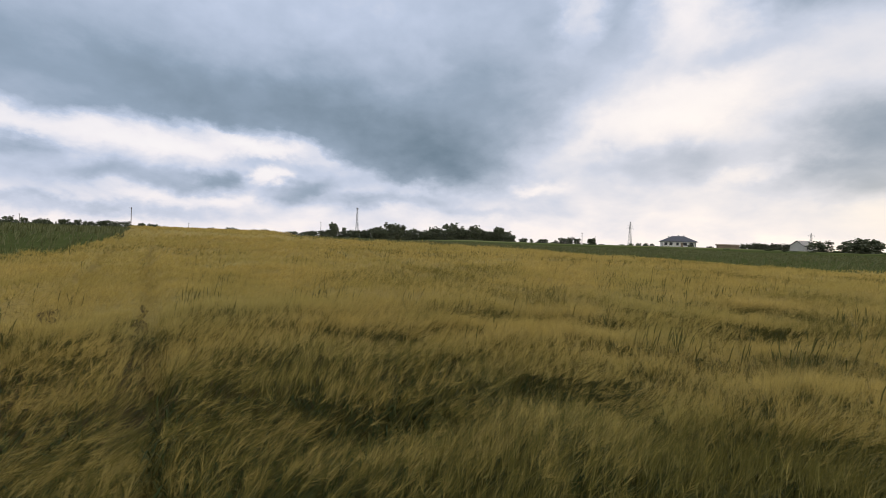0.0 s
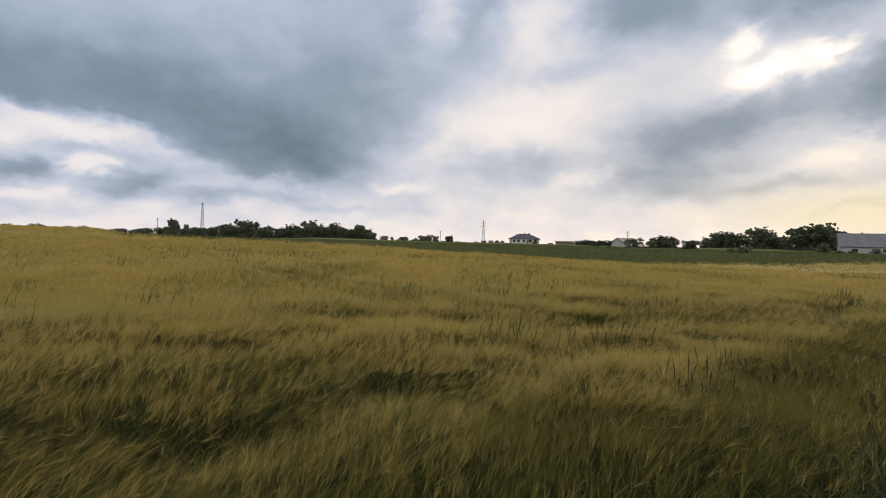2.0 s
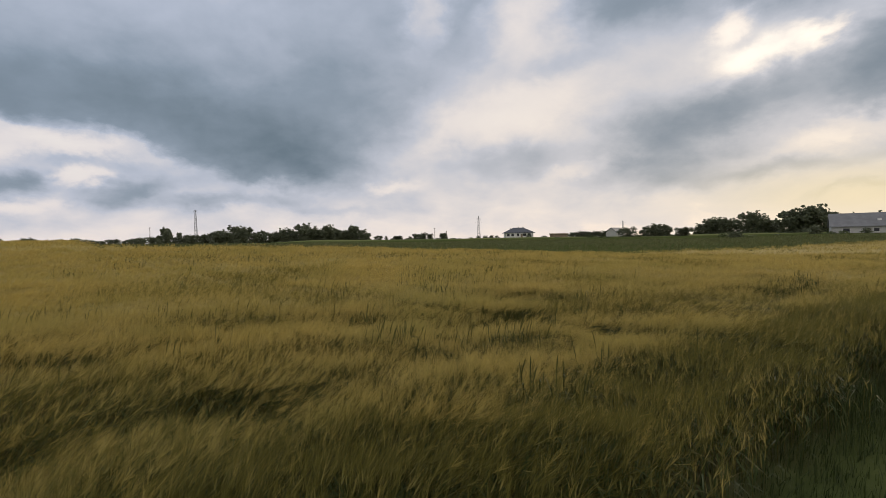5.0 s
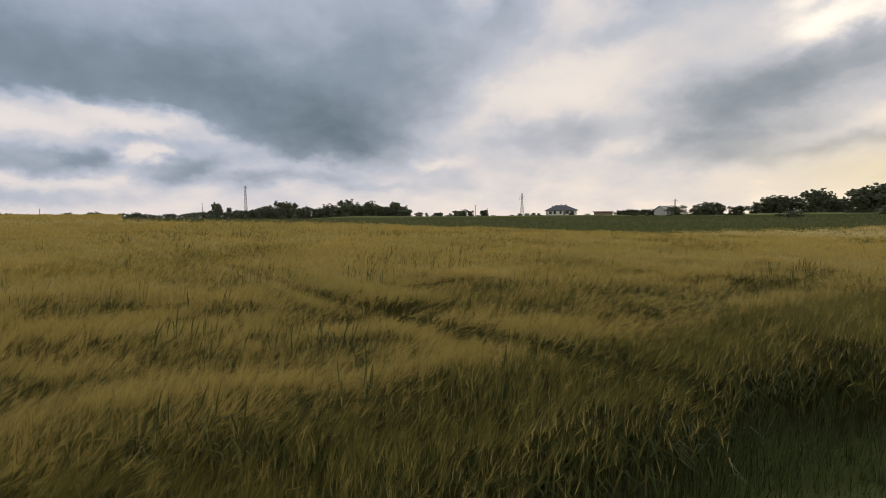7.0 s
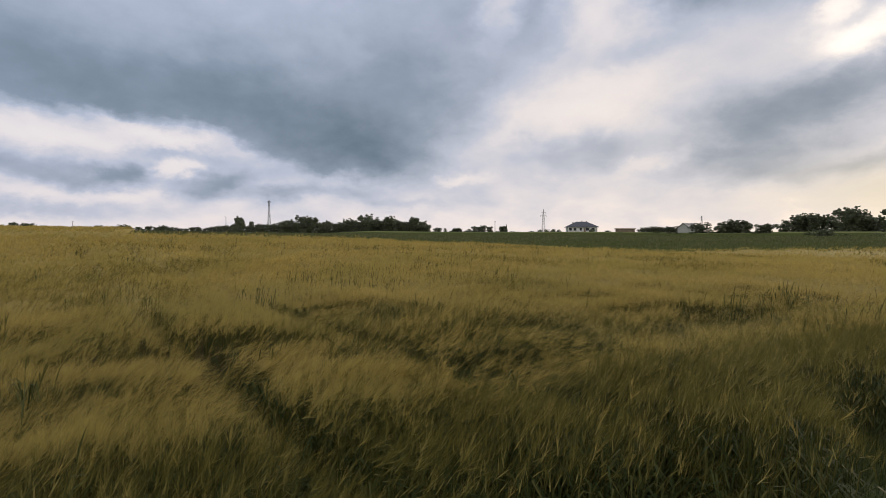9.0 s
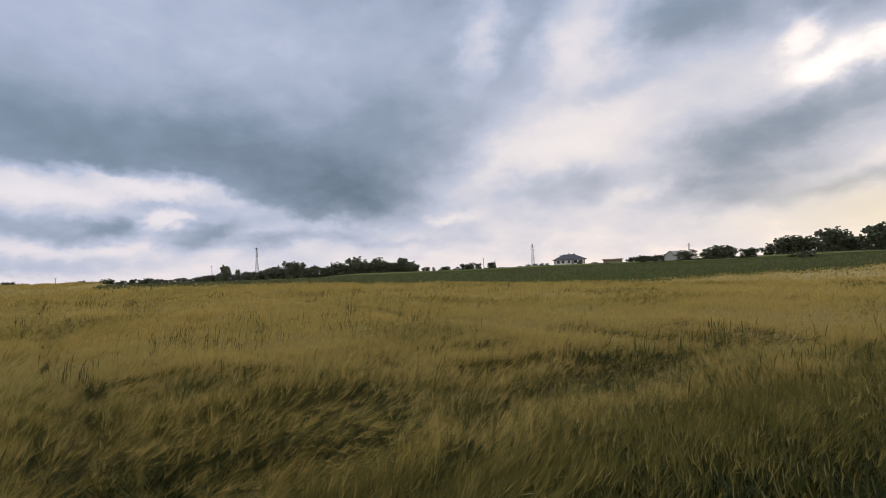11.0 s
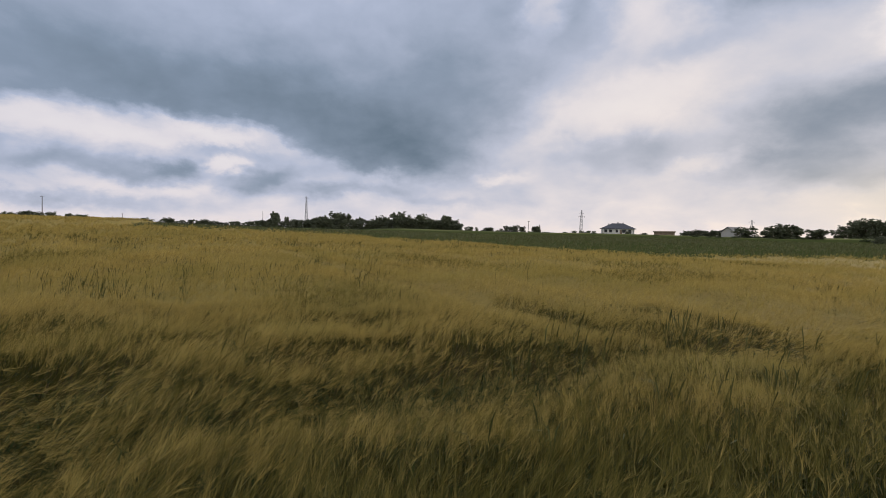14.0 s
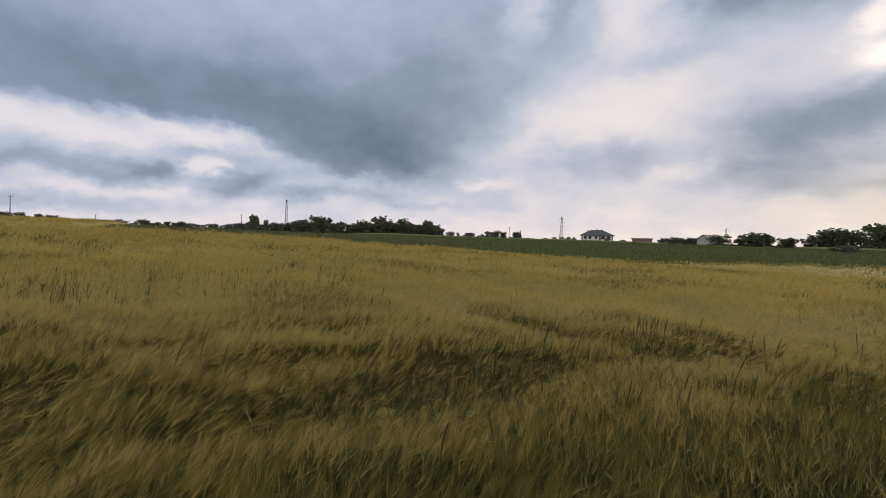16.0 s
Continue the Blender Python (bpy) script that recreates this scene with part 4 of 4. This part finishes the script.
def gable_house(az, dist, turn, a, d, h, rise, label, roof_mat, wall_mat, windows=(), sink=0.2):
    x, y, z = spot(az, dist)
    ob = thing("house", label, "house", m=pose(x, y, z - sink, 0, 0, turn))
    vs = [(-a, -d, 0), (a, -d, 0), (a, d, 0), (-a, d, 0), (-a, -d, h), (a, -d, h), (a, d, h), (-a, d, h), (-a, 0, h + rise), (a, 0, h + rise)]
    part("wall", solid(vs, [(0, 1, 5, 4), (1, 2, 6, 9, 5), (2, 3, 7, 6), (3, 0, 4, 8, 7), (0, 3, 2, 1), (4, 5, 9, 8), (6, 7, 8, 9)]), wall_mat, ob)
    o, t = 0.5, 0.16
    for sgn in (-1, 1):
        ev = (sgn * (d + o), h - o * rise / d + 0.03)
        q = [(-a - o, 0, h + rise + 0.03), (a + o, 0, h + rise + 0.03), (a + o, *ev), (-a - o, *ev)]
        up = [(px, py, pz + t) for px, py, pz in q]
        part("roof", solid(q + up, [(0, 1, 2, 3), (4, 5, 6, 7), (0, 1, 5, 4), (1, 2, 6, 5), (2, 3, 7, 6), (3, 0, 4, 7)]), roof_mat, ob)
    for wx, wz, ww, wh in windows:
        window(ob, wx, wz, ww, wh, -d)
    return ob


hip_house()
small = gable_house(36.8, 258, 20, 3.6, 3.0, 2.6, 2.0, "small grey house with a dark gabled roof", TILES, GREY_PLASTER, ((-1.8, 0.9, 1.0, 1.2), (1.4, 0.9, 1.0, 1.2)))
shed = gable_house(30.6, 262, -26, 4.4, 2.2, 1.75, 0.35, "long low brown shed with a flat sheet roof", BROWN, BROWN, (), 0.1)
barn = gable_house(59.8, 190, -52, 13.0, 4.6, 2.4, 3.6, "long farm building with a weathered grey roof", SHEET, GREY_PLASTER, ((-9.6, 0.6, 1.5, 1.0), (-3.0, 0.6, 1.2, 1.0), (3.5, 0.6, 1.2, 1.0)), 0.3)
part("skylight", box(-2.6, -1.7, -3.05, -2.4, 3.75, 4.35), PLASTER, barn, "pale skylight in the roof")
part("door", box(-0.8, 1.4, -4.68, -4.58, 0.1, 2.1), BROWN, barn, "brown barn door")


# ---------------------------------------------------------------- pylons and poles
def pylon(az, dist, top, arms, foot, label):
    x, y, z = spot(az, dist)
    tall = 1.7 + dist * math.tan(radians(top)) - z
    ob = thing("pylon", label, "pylon", "power line", pose(x, y, z - 0.2, 0, 0, -az + 20))
    f, w = foot, 0.35
    half = lambda h: f + (w - f) * min(h / tall * 1.05, 1)
    for sx in (-1, 1):
        for sy in (-1, 1):
            bm = bmesh.new()
            rod(bm, (sx * f, sy * f, 0), (sx * w, sy * w, tall), 0.13, 0.08, 4)
            part("leg", bm, STEEL, ob)
    n = 9
    for i in range(n):
        h0, h1 = tall * i / n, tall * (i + 1) / n
        a, b = half(h0), half(h1)
        bm = bmesh.new()
        for k in range(4):
            c = ((-1, -1), (1, -1), (1, 1), (-1, 1))
            (x0, y0), (x1, y1) = c[k], c[(k + 1) % 4]
            rod(bm, (x0 * a, y0 * a, h0), (x1 * b, y1 * b, h1), 0.06, 0.06, 4)
            rod(bm, (x1 * a, y1 * a, h0), (x0 * b, y0 * b, h1), 0.06, 0.06, 4)
        part("bracing", bm, STEEL, ob)
    for hz, reach in arms:
        bm = bmesh.new()
        for s in (-1, 1):
            rod(bm, (0, -w, tall * hz), (s * reach, 0, tall * hz + 0.15), 0.1, 0.05, 4)
            rod(bm, (0, w, tall * hz), (s * reach, 0, tall * hz + 0.15), 0.1, 0.05, 4)
            rod(bm, (0, 0, tall * hz + 1.0), (s * reach, 0, tall * hz + 0.2), 0.07, 0.05, 4)
        arm = part("cross_arm", bm, STEEL, ob)
        for s in (-1, 1):
            bm = bmesh.new()
            rod(bm, (s * reach, 0, tall * hz + 0.1), (s * reach, 0, tall * hz - 1.2), 0.08, 0.08, 5)
            part("insulator", bm, GLASS, arm)


pylon(-10.2, 450, 3.86, ((0.97, 1.3),), 1.3, "tall slender steel lattice pylon behind the grove")
pylon(21.2, 520, 3.1, ((0.86, 2.6), (0.74, 3.2)), 1.6, "grey steel lattice pylon with short cross arms")
pylon(37.4, 700, 2.15, ((0.88, 3.0),), 1.8, "distant grey steel lattice pylon behind the houses")


def pole(az, dist, top, label):
    x, y, z = spot(az, dist)
    tall = 1.7 + dist * math.tan(radians(top)) - z
    ob = thing("utility_pole", label, "pole", "poles", pose(x, y, z - 0.2, 0, 0, -az + 15))
    bm = bmesh.new()
    rod(bm, (0, 0, 0), (0, 0, tall), 0.19, 0.12, 8)
    part("post", bm, WOOD, ob)
    bm = bmesh.new()
    rod(bm, (-0.7, 0, tall - 0.35), (0.7, 0, tall - 0.35), 0.06, 0.06, 6)
    bar = part("cross_bar", bm, WOOD, ob)
    for s in (-0.6, 0.6):
        bm = bmesh.new()
        rod(bm, (s, 0, tall - 0.3), (s, 0, tall - 0.05), 0.05, 0.035, 6)
        part("insulator", bm, GLASS, bar)


pole(-33.0, 250, 2.62, "tall wooden utility pole on the crest")
pole(-14.3, 330, 2.02, "wooden utility pole at the end of the grove")
pole(16.1, 300, 1.76, "thin wooden utility pole by the small trees")
pole(-27.9, 430, 1.27, "far wooden utility pole behind the crest")
pole(-41.4, 380, 1.45, "wooden utility pole over the far wood")
